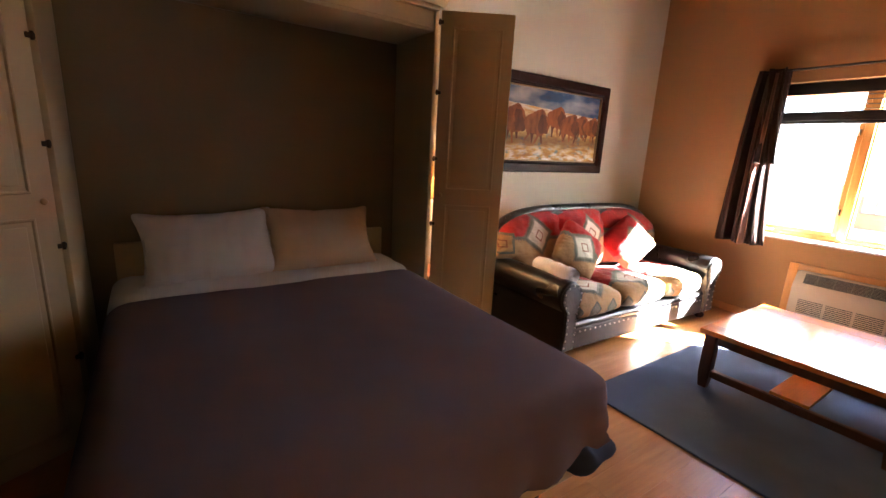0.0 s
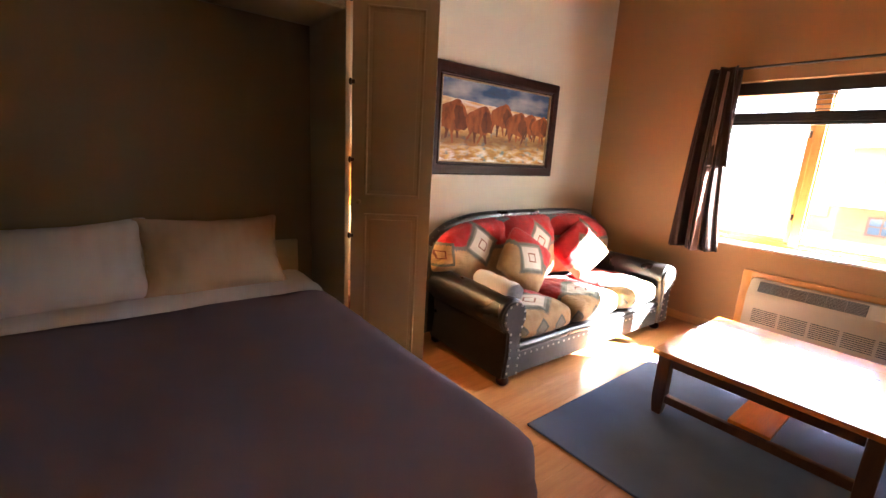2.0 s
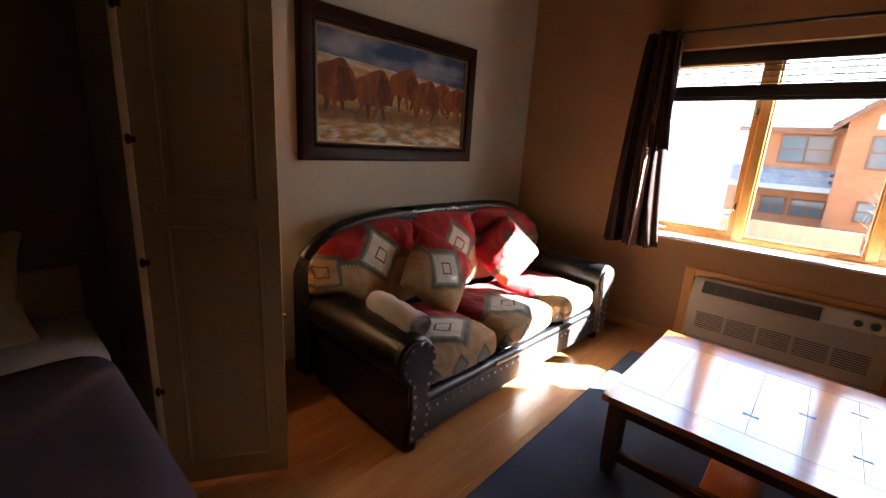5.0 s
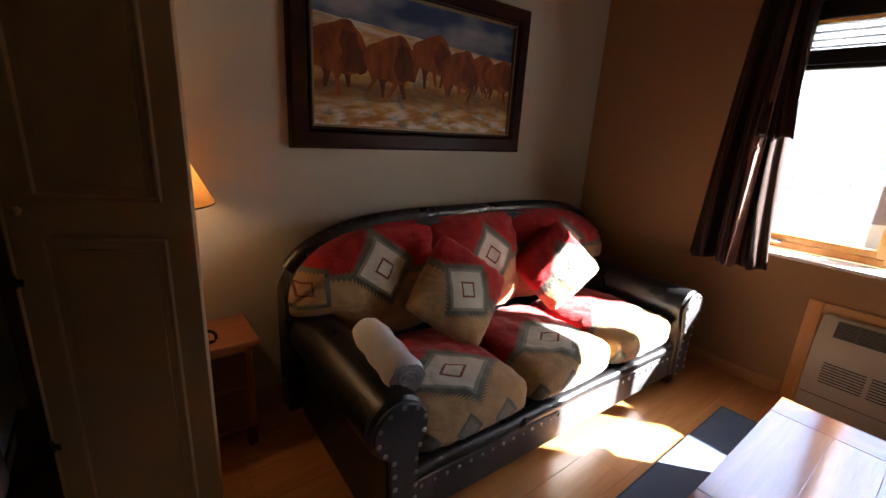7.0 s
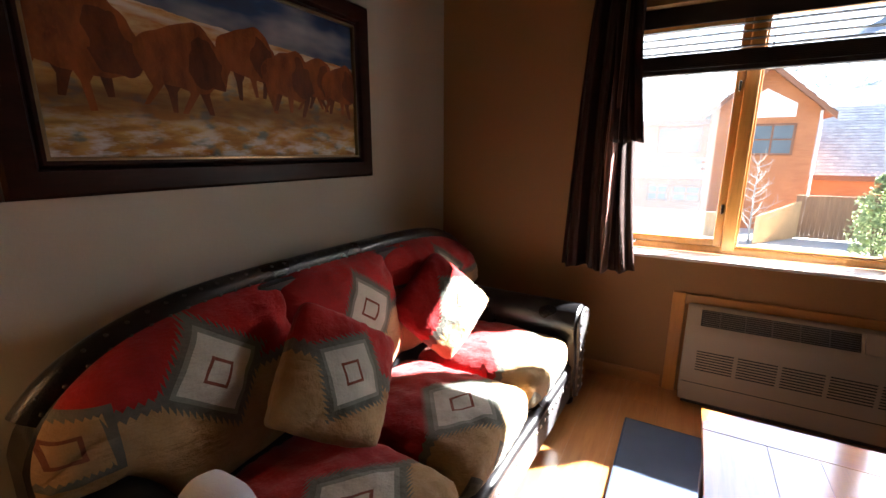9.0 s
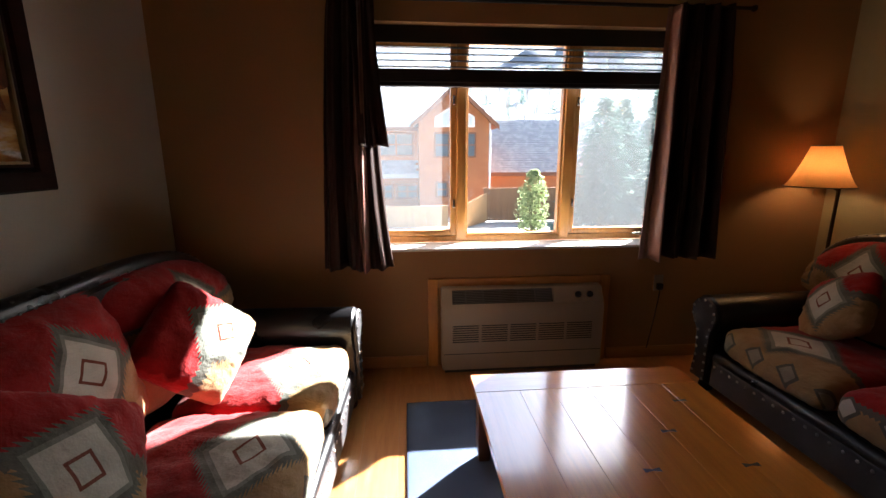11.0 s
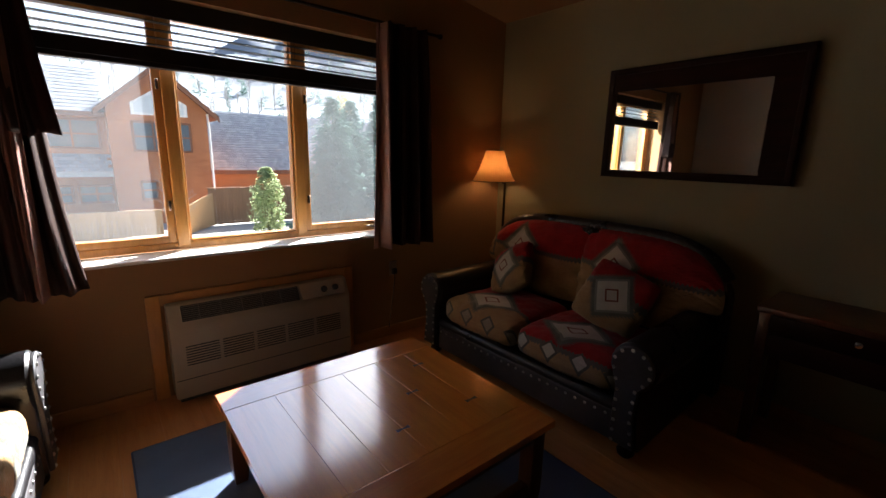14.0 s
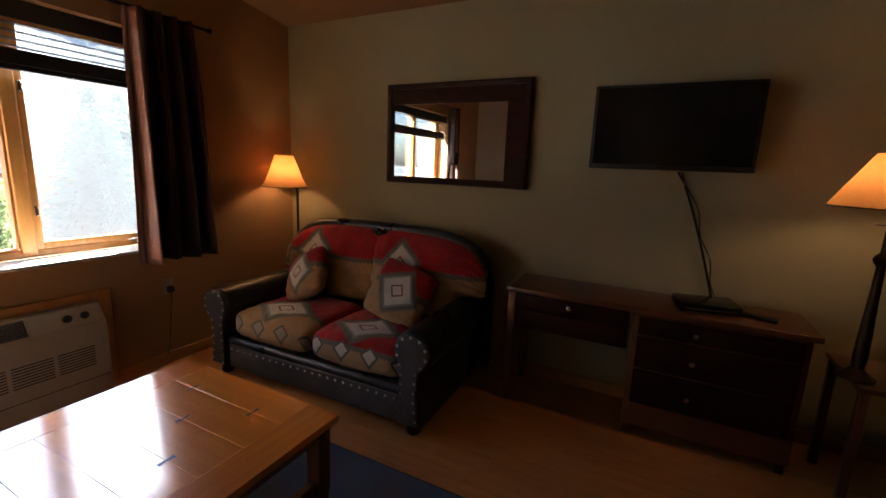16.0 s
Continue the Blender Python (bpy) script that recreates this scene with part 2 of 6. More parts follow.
M["love_red_cloth"] = woven("red_woven_loveseat_cloth", "seat", (0.55, 0.52, 0.44), -0.27)
M["rug"] = plain("slate_blue_rug", (0.12, 0.155, 0.24), 0.98, grain=300, stain=1.6, var=0.22, bump=0.8, spec=0.05)
M["table_top"] = wood("honey_table_board", (0.88, 0.31, 0.030), (0.68, 0.205, 0.018), 0, 0.34, 1.0)
M["table_end"] = wood("honey_table_end", (0.78, 0.25, 0.024), (0.60, 0.16, 0.015), 1, 0.34, 1.0)
for key in ("table_top", "table_end"):
    tb = M[key].node_tree.nodes["Principled BSDF"].inputs
    tb["Coat IOR"].default_value, tb["Coat Roughness"].default_value, tb["Specular IOR Level"].default_value = 2.9, 0.14, 0.15
M["table_leg"] = wood("dark_table_leg", (0.13, 0.05, 0.02), (0.07, 0.026, 0.012), 2, 0.4, 0.1)
M["table_key"] = plain("dark_butterfly_key", (0.06, 0.03, 0.02), 0.4)
M["dark_wood"] = wood("dark_mahogany", (0.036, 0.010, 0.006), (0.016, 0.006, 0.004), 0, 0.36, 0.0)
M["dark_wood"].node_tree.nodes["Principled BSDF"].inputs["Specular IOR Level"].default_value = 0.1
M["dark_wood_z"] = wood("dark_mahogany_upright", (0.085, 0.026, 0.013), (0.045, 0.014, 0.009), 2, 0.32, 0.25)
M["cherry"] = wood("cherry_wood", (0.13, 0.04, 0.016), (0.08, 0.023, 0.01), 0, 0.33, 0.3)
M["frame_gold"] = plain("gilt_line", (0.30, 0.21, 0.11), 0.35, 0.8)
M["espresso"] = plain("espresso_blind_wood", (0.016, 0.010, 0.008), 0.45, grain=60, var=0.25)
M["curtain"] = plain("brown_satin", (0.040, 0.019, 0.014), 0.5, grain=160, stain=5.0, var=0.25, bump=0.2, spec=0.22)
M["lining"] = plain("mauve_satin", (0.30, 0.16, 0.13), 0.45, grain=160, stain=5.0, var=0.2, bump=0.2)
M["unit"] = plain("ivory_plastic", (0.38, 0.32, 0.25), 0.5, grain=80, stain=2.0, var=0.06, bump=0.08)
M["vent_dark"] = plain("dark_grille", (0.03, 0.03, 0.03), 0.6)
M["black_gloss"] = plain("black_gloss_plastic", (0.008, 0.008, 0.009), 0.15, var=0.1)
M["black_matt"] = plain("black_matt_plastic", (0.012, 0.012, 0.013), 0.5, var=0.2)
M["shade"] = shade_cloth("amber_shade_cloth", (0.56, 0.27, 0.085))
M["bulb"] = glowing("lit_bulb", (1.0, 0.62, 0.28), 5.0)
M["towel"] = plain("white_towel", (0.78, 0.79, 0.84), 0.95, grain=220, stain=6.0, var=0.1, bump=0.7, spec=0.1)
M["glass"] = glass_pane("clear_glass", (0.97, 0.98, 0.98), 0.7)
M["screen"] = screen_mesh("insect_screen")
mirror_n = Nodes("mirror_silver")
M["mirror"] = mirror_n.done((0.82, 0.82, 0.80), 0.02, 1.0)
# outdoors
M["siding"] = wood("orange_cedar_siding", (0.46, 0.19, 0.075), (0.33, 0.125, 0.05), 1, 0.7)
M["cedar_dark"] = wood("dark_cedar_trim", (0.22, 0.09, 0.045), (0.14, 0.06, 0.03), 1, 0.7)
shingle_n = Nodes("grey_shingle")
isl = shingle_n.add("ShaderNodeNewGeometry").outputs["Random Per Island"]
shingle_c = shingle_n.mix(isl, (0.30, 0.30, 0.305), (0.43, 0.425, 0.41))
shingle_c = shingle_n.mix(shingle_n.math('MULTIPLY', shingle_n.noise(shingle_n.coords(), 9.0), 0.25), shingle_c, (0.18, 0.18, 0.185))
M["shingle"] = shingle_n.done(shingle_c, 0.9, spec=0.2)
M["fence"] = wood("weathered_fence", (0.30, 0.17, 0.09), (0.19, 0.10, 0.055), 2, 0.8)
M["fence_new"] = wood("pale_fence", (0.55, 0.36, 0.19), (0.42, 0.26, 0.13), 1, 0.75)
M["win_dark"] = plain("house_window_glass", (0.10, 0.12, 0.14), 0.08, var=0.1)
M["white_trim"] = plain("white_window_trim", (0.72, 0.70, 0.66), 0.6)
M["ground"] = plain("pale_gravel_ground", (0.40, 0.38, 0.34), 0.95, grain=14, stain=0.25, var=0.25, bump=0.6)
M["hill"] = plain("hillside_scrub", (0.22, 0.23, 0.25), 0.95, grain=0.16, stain=0.02, var=0.5, bump=0.6)
M["bark"] = plain("grey_bark", (0.14, 0.11, 0.085), 0.9, grain=20, var=0.3, bump=0.6)
M["spruce"] = foliage("blue_spruce_needles", (0.17, 0.24, 0.20))
M["shrub"] = foliage("light_green_leaves", (0.38, 0.43, 0.23))
M["aspen"] = foliage("yellow_aspen_leaves", (0.46, 0.36, 0.11))
M["twig"] = plain("pale_bare_twigs", (0.38, 0.35, 0.31), 0.9, grain=3, var=0.25)
M["concrete"] = plain("outer_wall_render", (0.40, 0.33, 0.26), 0.9, grain=20, var=0.15)


# ---- mesh helpers ----
def steps(h, r, n):
    """Grid lines of a rounded box along one axis."""
    inner = [-(h - r) + 2 * (h - r) * i / n for i in range(n + 1)]
    if r <= 0:
        return inner
    return [-h, -h + r * 0.45] + inner + [h - r * 0.45, h]


def rbox(bm, centre, size, r=0.005, n=(1, 1, 1), fn=None, m=None):
    """A box with rounded edges. fn bends a point, m places the whole."""
    h = [s / 2 for s in size]
    r = min(r, min(h) * 0.98)
    g = [steps(h[i], r, n[i]) for i in range(3)]
    c = Vector(centre)
    seen = {}

    def vert(p):
        k = tuple(round(v, 6) for v in p)
        if k not in seen:
            q = Vector([max(-(h[i] - r), min(h[i] - r, p[i])) for i in range(3)])
            d = Vector(p) - q
            w = q + d.normalized() * r if d.length > 1e-9 else Vector(p)
            if fn:
                w = fn(w)
            w = w + c
            seen[k] = bm.verts.new(m @ w if m else w)
        return seen[k]

    for ax in range(3):
        a, b = (ax + 1) % 3, (ax + 2) % 3
        for side in (0, -1):
            for i in range(len(g[a]) - 1):
                for j in range(len(g[b]) - 1):
                    quad = []
                    for di, dj in ((0, 0), (1, 0), (1, 1), (0, 1)):
                        p = [0, 0, 0]
                        p[ax], p[a], p[b] = g[ax][side], g[a][i + di], g[b][j + dj]
                        quad.append(vert(p))
                    if side == 0:
                        quad.reverse()
                    bm.faces.new(quad)
    return bm


def span(bm, x0, x1, y0, y1, z0, z1, r=0.004, n=(1, 1, 1), fn=None, m=None):
    return rbox(bm, ((x0 + x1) / 2, (y0 + y1) / 2, (z0 + z1) / 2), (abs(x1 - x0), abs(y1 - y0), abs(z1 - z0)), r, n, fn, m)


def lathe(bm, prof, seg=24, centre=(0, 0), closed=True):
    rings = []
    for r, z in prof:
        rings.append([bm.verts.new((centre[0] + r * math.cos(2 * math.pi * i / seg), centre[1] + r * math.sin(2 * math.pi * i / seg), z)) for i in range(seg)])
    for a, b in zip(rings, rings[1:]):
        for i in range(seg):
            bm.faces.new((a[i], a[(i + 1) % seg], b[(i + 1) % seg], b[i]))
    if closed:
        bm.faces.new(list(reversed(rings[0])))
        bm.faces.new(rings[-1])
    return bm


def tube(bm, pts, r, seg=10):
    pts = [Vector(p) for p in pts]
    rings = []
    for i, p in enumerate(pts):
        d = (pts[min(i + 1, len(pts) - 1)] - pts[max(i - 1, 0)]).normalized()
        up = Vector((0, 0, 1)) if abs(d.z) < 0.9 else Vector((1, 0, 0))
        a = d.cross(up).normalized()
        b = d.cross(a)
        rr = r(i / (len(pts) - 1)) if callable(r) else r
        rings.append([bm.verts.new(p + (a * math.cos(2 * math.pi * k / seg) + b * math.sin(2 * math.pi * k / seg)) * rr) for k in range(seg)])
    for a, b in zip(rings, rings[1:]):
        for i in range(seg):
            bm.faces.new((a[i], a[(i + 1) % seg], b[(i + 1) % seg], b[i]))
    bm.faces.new(rings[0]), bm.faces.new(rings[-1])
    return bm


def prism(bm, outline, axis, a, b, soft=0.0):
    """An outline of (u, v) drawn out along an axis from a to b, with its rims eased by soft."""
    def p(u, v, w):
        return {0: (w, u, v), 1: (u, w, v), 2: (u, v, w)}[axis]
    cu, cv = sum(q[0] for q in outline) / len(outline), sum(q[1] for q in outline) / len(outline)
    levels = [(a, soft), (a + soft * math.copysign(1, b - a), 0.0), (b - soft * math.copysign(1, b - a), 0.0), (b, soft)] if soft else [(a, 0.0), (b, 0.0)]
    rings = []
    for w, s in levels:
        ring = []
        for u, v in outline:
            d = math.hypot(u - cu, v - cv) or 1
            ring.append(bm.verts.new(p(u - (u - cu) / d * s, v - (v - cv) / d * s, w)))
        rings.append(ring)
    k = len(outline)
    for r0, r1 in zip(rings, rings[1:]):
        for i in range(k):
            bm.faces.new((r0[i], r0[(i + 1) % k], r1[(i + 1) % k], r1[i]))
    bm.faces.new(list(reversed(rings[0]))), bm.faces.new(rings[-1])
    bmesh.ops.recalc_face_normals(bm, faces=bm.faces[:])
    return bm


def studs(bm, pts, r, normal):
    """Domed nail heads."""
    nrm = Vector(normal).normalized()
    q = nrm.to_track_quat('Z', 'Y').to_matrix().to_4x4()
    for p in pts:
        m = Matrix.Translation(p) @ q
        base = [bm.verts.new(m @ Vector((r * math.cos(k * math.pi / 3), r * math.sin(k * math.pi / 3), 0))) for k in range(6)]
        mid = [bm.verts.new(m @ Vector((r * 0.7 * math.cos(k * math.pi / 3), r * 0.7 * math.sin(k * math.pi / 3), r * 0.45))) for k in range(6)]
        top = bm.verts.new(m @ Vector((0, 0, r * 0.65)))
        for k in range(6):
            bm.faces.new((base[k], base[(k + 1) % 6], mid[(k + 1) % 6], mid[k]))
            bm.faces.new((mid[k], mid[(k + 1) % 6], top))


def nailheads(parent, pts, r, normal, material):
    """One domed nail a point, all on one mesh."""
    b = B()
    studs(b, [(0, 0, 0)], r, normal)
    first = part("nailhead", b, material, parent)
    first.location = pts[0]
    for p in pts[1:]:
        o = new("nailhead", first.data)
        o.parent, o.location = parent, p


def B():
    return bmesh.new()


def part(name, bm, material, parent=None, label="", smooth=True, kind="", uv=None):
    bmesh.ops.recalc_face_normals(bm, faces=bm.faces[:])
    if uv:
        lay = bm.loops.layers.uv.new("UVMap")
        for f in bm.faces:
            for lp in f.loops:
                lp[lay].uv = uv(lp.vert.co)
    me = bpy.data.meshes.new(name)
    bm.to_mesh(me)
    bm.free()
    me.materials.append(M[material])
    if smooth:
        me.polygons.foreach_set("use_smooth", [True] * len(me.polygons))
        me.set_sharp_from_angle(angle=radians(38))
    ob = new(name, me)
    if parent:
        ob.parent = parent
    return tagged(ob, label=label, kind=kind)


def thing(name, at, label, category, group="", rz=0.0):
    e = new(name)
    e.empty_display_size = 0.1
    e.matrix_basis = pose(*at, 0, 0, rz)
    return tagged(e, label, category, group)


def structure(name, bm, material, label, smooth=False):
    return part(name, bm, material, None, label, smooth, "structure")


# ---- the room ----
def build_room():
    b = B()
    span(b, XB - 0.15, XW, YN, YN + 0.15, -0.02, 3.6, 0)
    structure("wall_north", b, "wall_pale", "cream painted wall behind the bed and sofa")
    b = B()
    span(b, XB - 0.15, XW, YS - 0.15, YS, -0.02, 3.6, 0)
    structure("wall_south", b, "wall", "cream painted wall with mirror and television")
    # unseen dark wall, added to close the room and soak up bounced light
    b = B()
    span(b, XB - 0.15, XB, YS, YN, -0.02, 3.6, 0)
    structure("wall_west", b, "far_wall_absorber", "unseen dark wall added to close the far end and absorb light")
    b = B()
    for y0, y1, z0, z1 in ((YS - 0.15, WY0, -0.02, 3.6), (WY1, YN + 0.15, -0.02, 3.6), (WY0, WY1, -0.02, WZ0 - 0.02), (WY0, WY1, WZ1, 3.6)):
        span(b, XW, XO, y0, y1, z0, z1, 0)
    structure("wall_east", b, "wall_tan", "tan painted wall with the wide window")
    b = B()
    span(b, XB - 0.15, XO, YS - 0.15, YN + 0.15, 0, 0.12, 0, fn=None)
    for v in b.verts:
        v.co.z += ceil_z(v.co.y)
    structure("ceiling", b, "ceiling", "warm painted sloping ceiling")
    # baseboards of pine
    b = B()
    span(b, XW - 0.016, XW, 1.40, YN, 0, 0.085, 0.004)
    span(b, XW - 0.016, XW, YS, 0.06, 0, 0.085, 0.004)
    structure("baseboard", b, "trim", "honey pine baseboard under the window", True)
    b = B()
    span(b, 1.52, XW - 0.017, YN - 0.016, YN, 0, 0.085, 0.004)
    structure("baseboard", b, "trim", "honey pine baseboard behind the sofa", True)
    b = B()
    span(b, XB, XW - 0.017, YS, YS + 0.016, 0, 0.085, 0.004)
    structure("baseboard", b, "trim", "honey pine baseboard along the mirror wall", True)


def build_window():
    x0, x1 = 5.11, 5.19
    win = tagged(new("window_1"), "three-part honey pine casement window with screens", "window", kind="structure")
    b = B()
    span(b, x0, x1, WY0, WY0 + 0.05, WZ0, WZ1, 0.006)
    span(b, x0, x1, WY1 - 0.05, WY1, WZ0, WZ1, 0.006)
    span(b, x0, x1, WY0 + 0.05, WY1 - 0.05, WZ1 - 0.05, WZ1, 0.006)
    span(b, x0, x1, WY0 + 0.05, WY1 - 0.05, WZ0, WZ0 + 0.045, 0.006)
    part("window_frame", b, "trim_z", win)
    for y in (1.128, 0.358):
        b = B()
        span(b, x0 - 0.012, x1, y - 0.035, y + 0.035, WZ0 + 0.02, WZ1 - 0.02, 0.008)
        part("mullion", b, "trim_z", win)
    # sashes: the outer two open, the middle fixed
    for lo, hi, opens in ((1.163, WY1 - 0.05, True), (0.393, 1.093, False), (WY0 + 0.05, 0.323, True)):
        w = 0.042 if opens else 0.014
        b = B()
        za, zb = WZ0 + 0.045, WZ1 - 0.05
        span(b, x0 + 0.01, x1 - 0.01, lo, lo + w, za, zb, 0.005)
        span(b, x0 + 0.01, x1 - 0.01, hi - w, hi, za, zb, 0.005)
        span(b, x0 + 0.01, x1 - 0.01, lo + w, hi - w, za, za + w, 0.005)
        span(b, x0 + 0.01, x1 - 0.01, lo + w, hi - w, zb - w, zb, 0.005)
        sash = part("sash", b, "trim_z", win)
        b = B()
        span(b, x1 - 0.034, x1 - 0.028, lo + w, hi - w, za + w, zb - w, 0)
        pane = part("pane", b, "glass", sash, smooth=False)
        pane.visible_shadow = False
        if opens:
            b = B()
            span(b, x0 + 0.016, x0 + 0.018, lo + w, hi - w, za + w, zb - w, 0)
            sc = part("insect_screen", b, "screen", sash, "fine grey insect screen", smooth=False)
            sc.visible_shadow = False
            b = B()
            yc = lo + 0.12 if lo < 0 else hi - 0.16
            span(b, x0 - 0.03, x0 + 0.012, yc - 0.05, yc + 0.05, za - 0.012, za + 0.008, 0.005)
            tube(b, [(x0 - 0.025, yc, za + 0.005), (x0 - 0.045, yc + 0.03, za + 0.01), (x0 - 0.05, yc + 0.10, za + 0.004)], 0.006, 8)
            part("crank_handle", b, "chrome", sash)
            for z in (1.15, 1.86):
                b = B()
                ye = hi - 0.02 if lo < 0 else lo + 0.02
                span(b, x0 - 0.01, x0 + 0.012, ye - 0.008, ye + 0.008, z - 0.03, z + 0.03, 0.004)
                part("sash_latch", b, "chrome", sash)
    b = B()
    span(b, XW - 0.012, x0, WY0, WY1, WZ0 - 0.02, WZ0, 0.006)
    part("window_sill", b, "sill", win, "white painted sill")
    # wooden blind, drawn nearly up
    bl = thing("window_blind", (5.0, 0.74, WZ1 - 0.03), "dark espresso wooden blind drawn up inside the window", "blind")
    y0, y1 = WY0 + 0.03 - 0.74, WY1 - 0.03 - 0.74
    zt = WZ1 - 0.03
    b = B()
    span(b, -0.045, -0.03, y0, y1, 2.185 - zt, 0.025, 0.004)
    span(b, -0.03, 0.035, y0, y1, 2.215 - zt, 0.02, 0.004)
    part("valance", b, "espresso", bl)
    for z in (2.168, 2.128, 2.088, 2.05):
        b = B()
        span(b, -0.025, 0.025, y0 + 0.01, y1 - 0.01, z - 0.0015 - zt, z + 0.0015 - zt, 0)
        part("slat", b, "espresso", bl, smooth=False)
    for k in range(9):
        b = B()
        z = 1.958 + k * 0.0085
        span(b, -0.026, 0.026, y0 + 0.01, y1 - 0.01, z - zt, z + 0.0078 - zt, 0)
        part("slat", b, "espresso", bl, smooth=False)
    b = B()
    span(b, -0.028, 0.028, y0 + 0.008, y1 - 0.008, 1.928 - zt, 1.955 - zt, 0.005)
    part("bottom_rail", b, "espresso", bl)
    b = B()
    for y in (-0.95, -0.33, 0.33, 0.98):
        for x in (-0.027, 0.027):
            tube(b, [(x, y, 1.95 - zt), (x, y, 2.0 - zt), (x, y, 2.2 - zt)], 0.0012, 5)
    part("ladder_cord", b, "espresso", bl, kind="stuff")


def curtain_mesh(y0a, y1a, y0b, y1b, z0, z1, seed, folds, flare=0.7):
    """Hanging cloth: top from y0a to y1a, hem from y0b to y1b."""
    rng = random.Random(seed)
    ph = rng.random() * 6
    b = B()
    nu, nv = 72, 34
    grid = []
    for j in range(nv + 1):
        t = j / nv
        row = []
        for i in range(nu + 1):
            s = i / nu
            lo, hi = y0a + (y0b - y0a) * t ** flare, y1a + (y1b - y1a) * t ** 0.7
            amp = 0.028 + 0.022 * t
            wv = math.sin(2 * math.pi * folds * s + ph + 0.5 * math.sin(3 * t)) + 0.45 * math.sin(2 * math.pi * folds * 2.3 * s + ph * 2 + t)
            x = amp * wv + 0.01 * noise.noise(Vector((s * 4, t * 5, seed)))
            row.append(b.verts.new((x, lo + (hi - lo) * s, z1 + (z0 - z1) * t + (0.006 * math.sin(9 * s + ph) if j == nv else 0))))
        grid.append(row)
    for j in range(nv):
        for i in range(nu):
            b.faces.new((grid[j][i], grid[j][i + 1], grid[j + 1][i + 1], grid[j + 1][i]))
    return b


def thicken(ob, t):
    md = ob.modifiers.new("thickness", 'SOLIDIFY')
    md.thickness = t
    return ob


def build_curtains():
    rod = thing("curtain_rod", (4.80, 0.66, 2.385), "thin black iron curtain rod above the window", "curtain rod")
    b = B()
    tube(b, [(0, y, 0) for y in (-1.33, -0.7, 0, 0.7, 1.26)], 0.011, 12)
    part("rod", b, "iron", rod)
    for y in (-1.33, 1.26):
        b = B()
        lathe(b, [(0.004, -0.02), (0.018, -0.012), (0.02, 0.0), (0.018, 0.012), (0.004, 0.02)], 12, (0, y))
        part("finial", b, "iron", rod)
    for y in (-1.15, 1.20):
        b = B()
        tube(b, [(0, y, 0), (0.04, y, -0.012), (0.10, y, -0.012)], 0.006, 8)
        span(b, 0.092, 0.1, y - 0.015, y + 0.015, -0.05, 0.03, 0.003)
        part("bracket", b, "iron", rod)
    c = thing("curtain", (4.80, 1.86, 0.76), "dark brown satin curtain gathered beside the window", "curtain", "window curtains")
    dy = 1.86
    thicken(part("drape", curtain_mesh(1.69 - dy, 1.96 - dy, 1.610 - dy, 2.065 - dy, 0.0, 2.40 - 0.76, 4, 3, 3.0), "curtain", c), 0.004)
    # the upper fold ends in a loose corner halfway down
    thicken(part("drape", curtain_mesh(1.69 - dy, 1.83 - dy, 1.618 - dy, 1.80 - dy, 1.545 - 0.76, 2.40 - 0.76, 6, 1, 1.6), "curtain", c), 0.004).location = (-0.055, 0, 0)
    thicken(part("lining", curtain_mesh(1.70 - dy, 1.735 - dy, 1.70 - dy, 1.79 - dy, 0.006, 1.60, 9, 1), "lining", c, "mauve brown satin lining turned outwards"), 0.003).location = (-0.058, 0.06, 0)
    c = thing("curtain", (4.80, -0.32, 0.79), "dark brown satin curtain hanging beside the window", "curtain", "window curtains")
    dy = -0.32
    thicken(part("drape", curtain_mesh(-0.56 - dy, -0.15 - dy, -0.64 - dy, -0.10 - dy, 0.0, 2.40 - 0.79, 7, 4), "curtain", c), 0.004)
    thicken(part("lining", curtain_mesh(-0.16 - dy, -0.08 - dy, -0.18 - dy, -0.05 - dy, 0.004, 1.58, 12, 1), "lining", c, "mauve brown satin lining turned outwards"), 0.003).location = (-0.05, -0.01, 0)


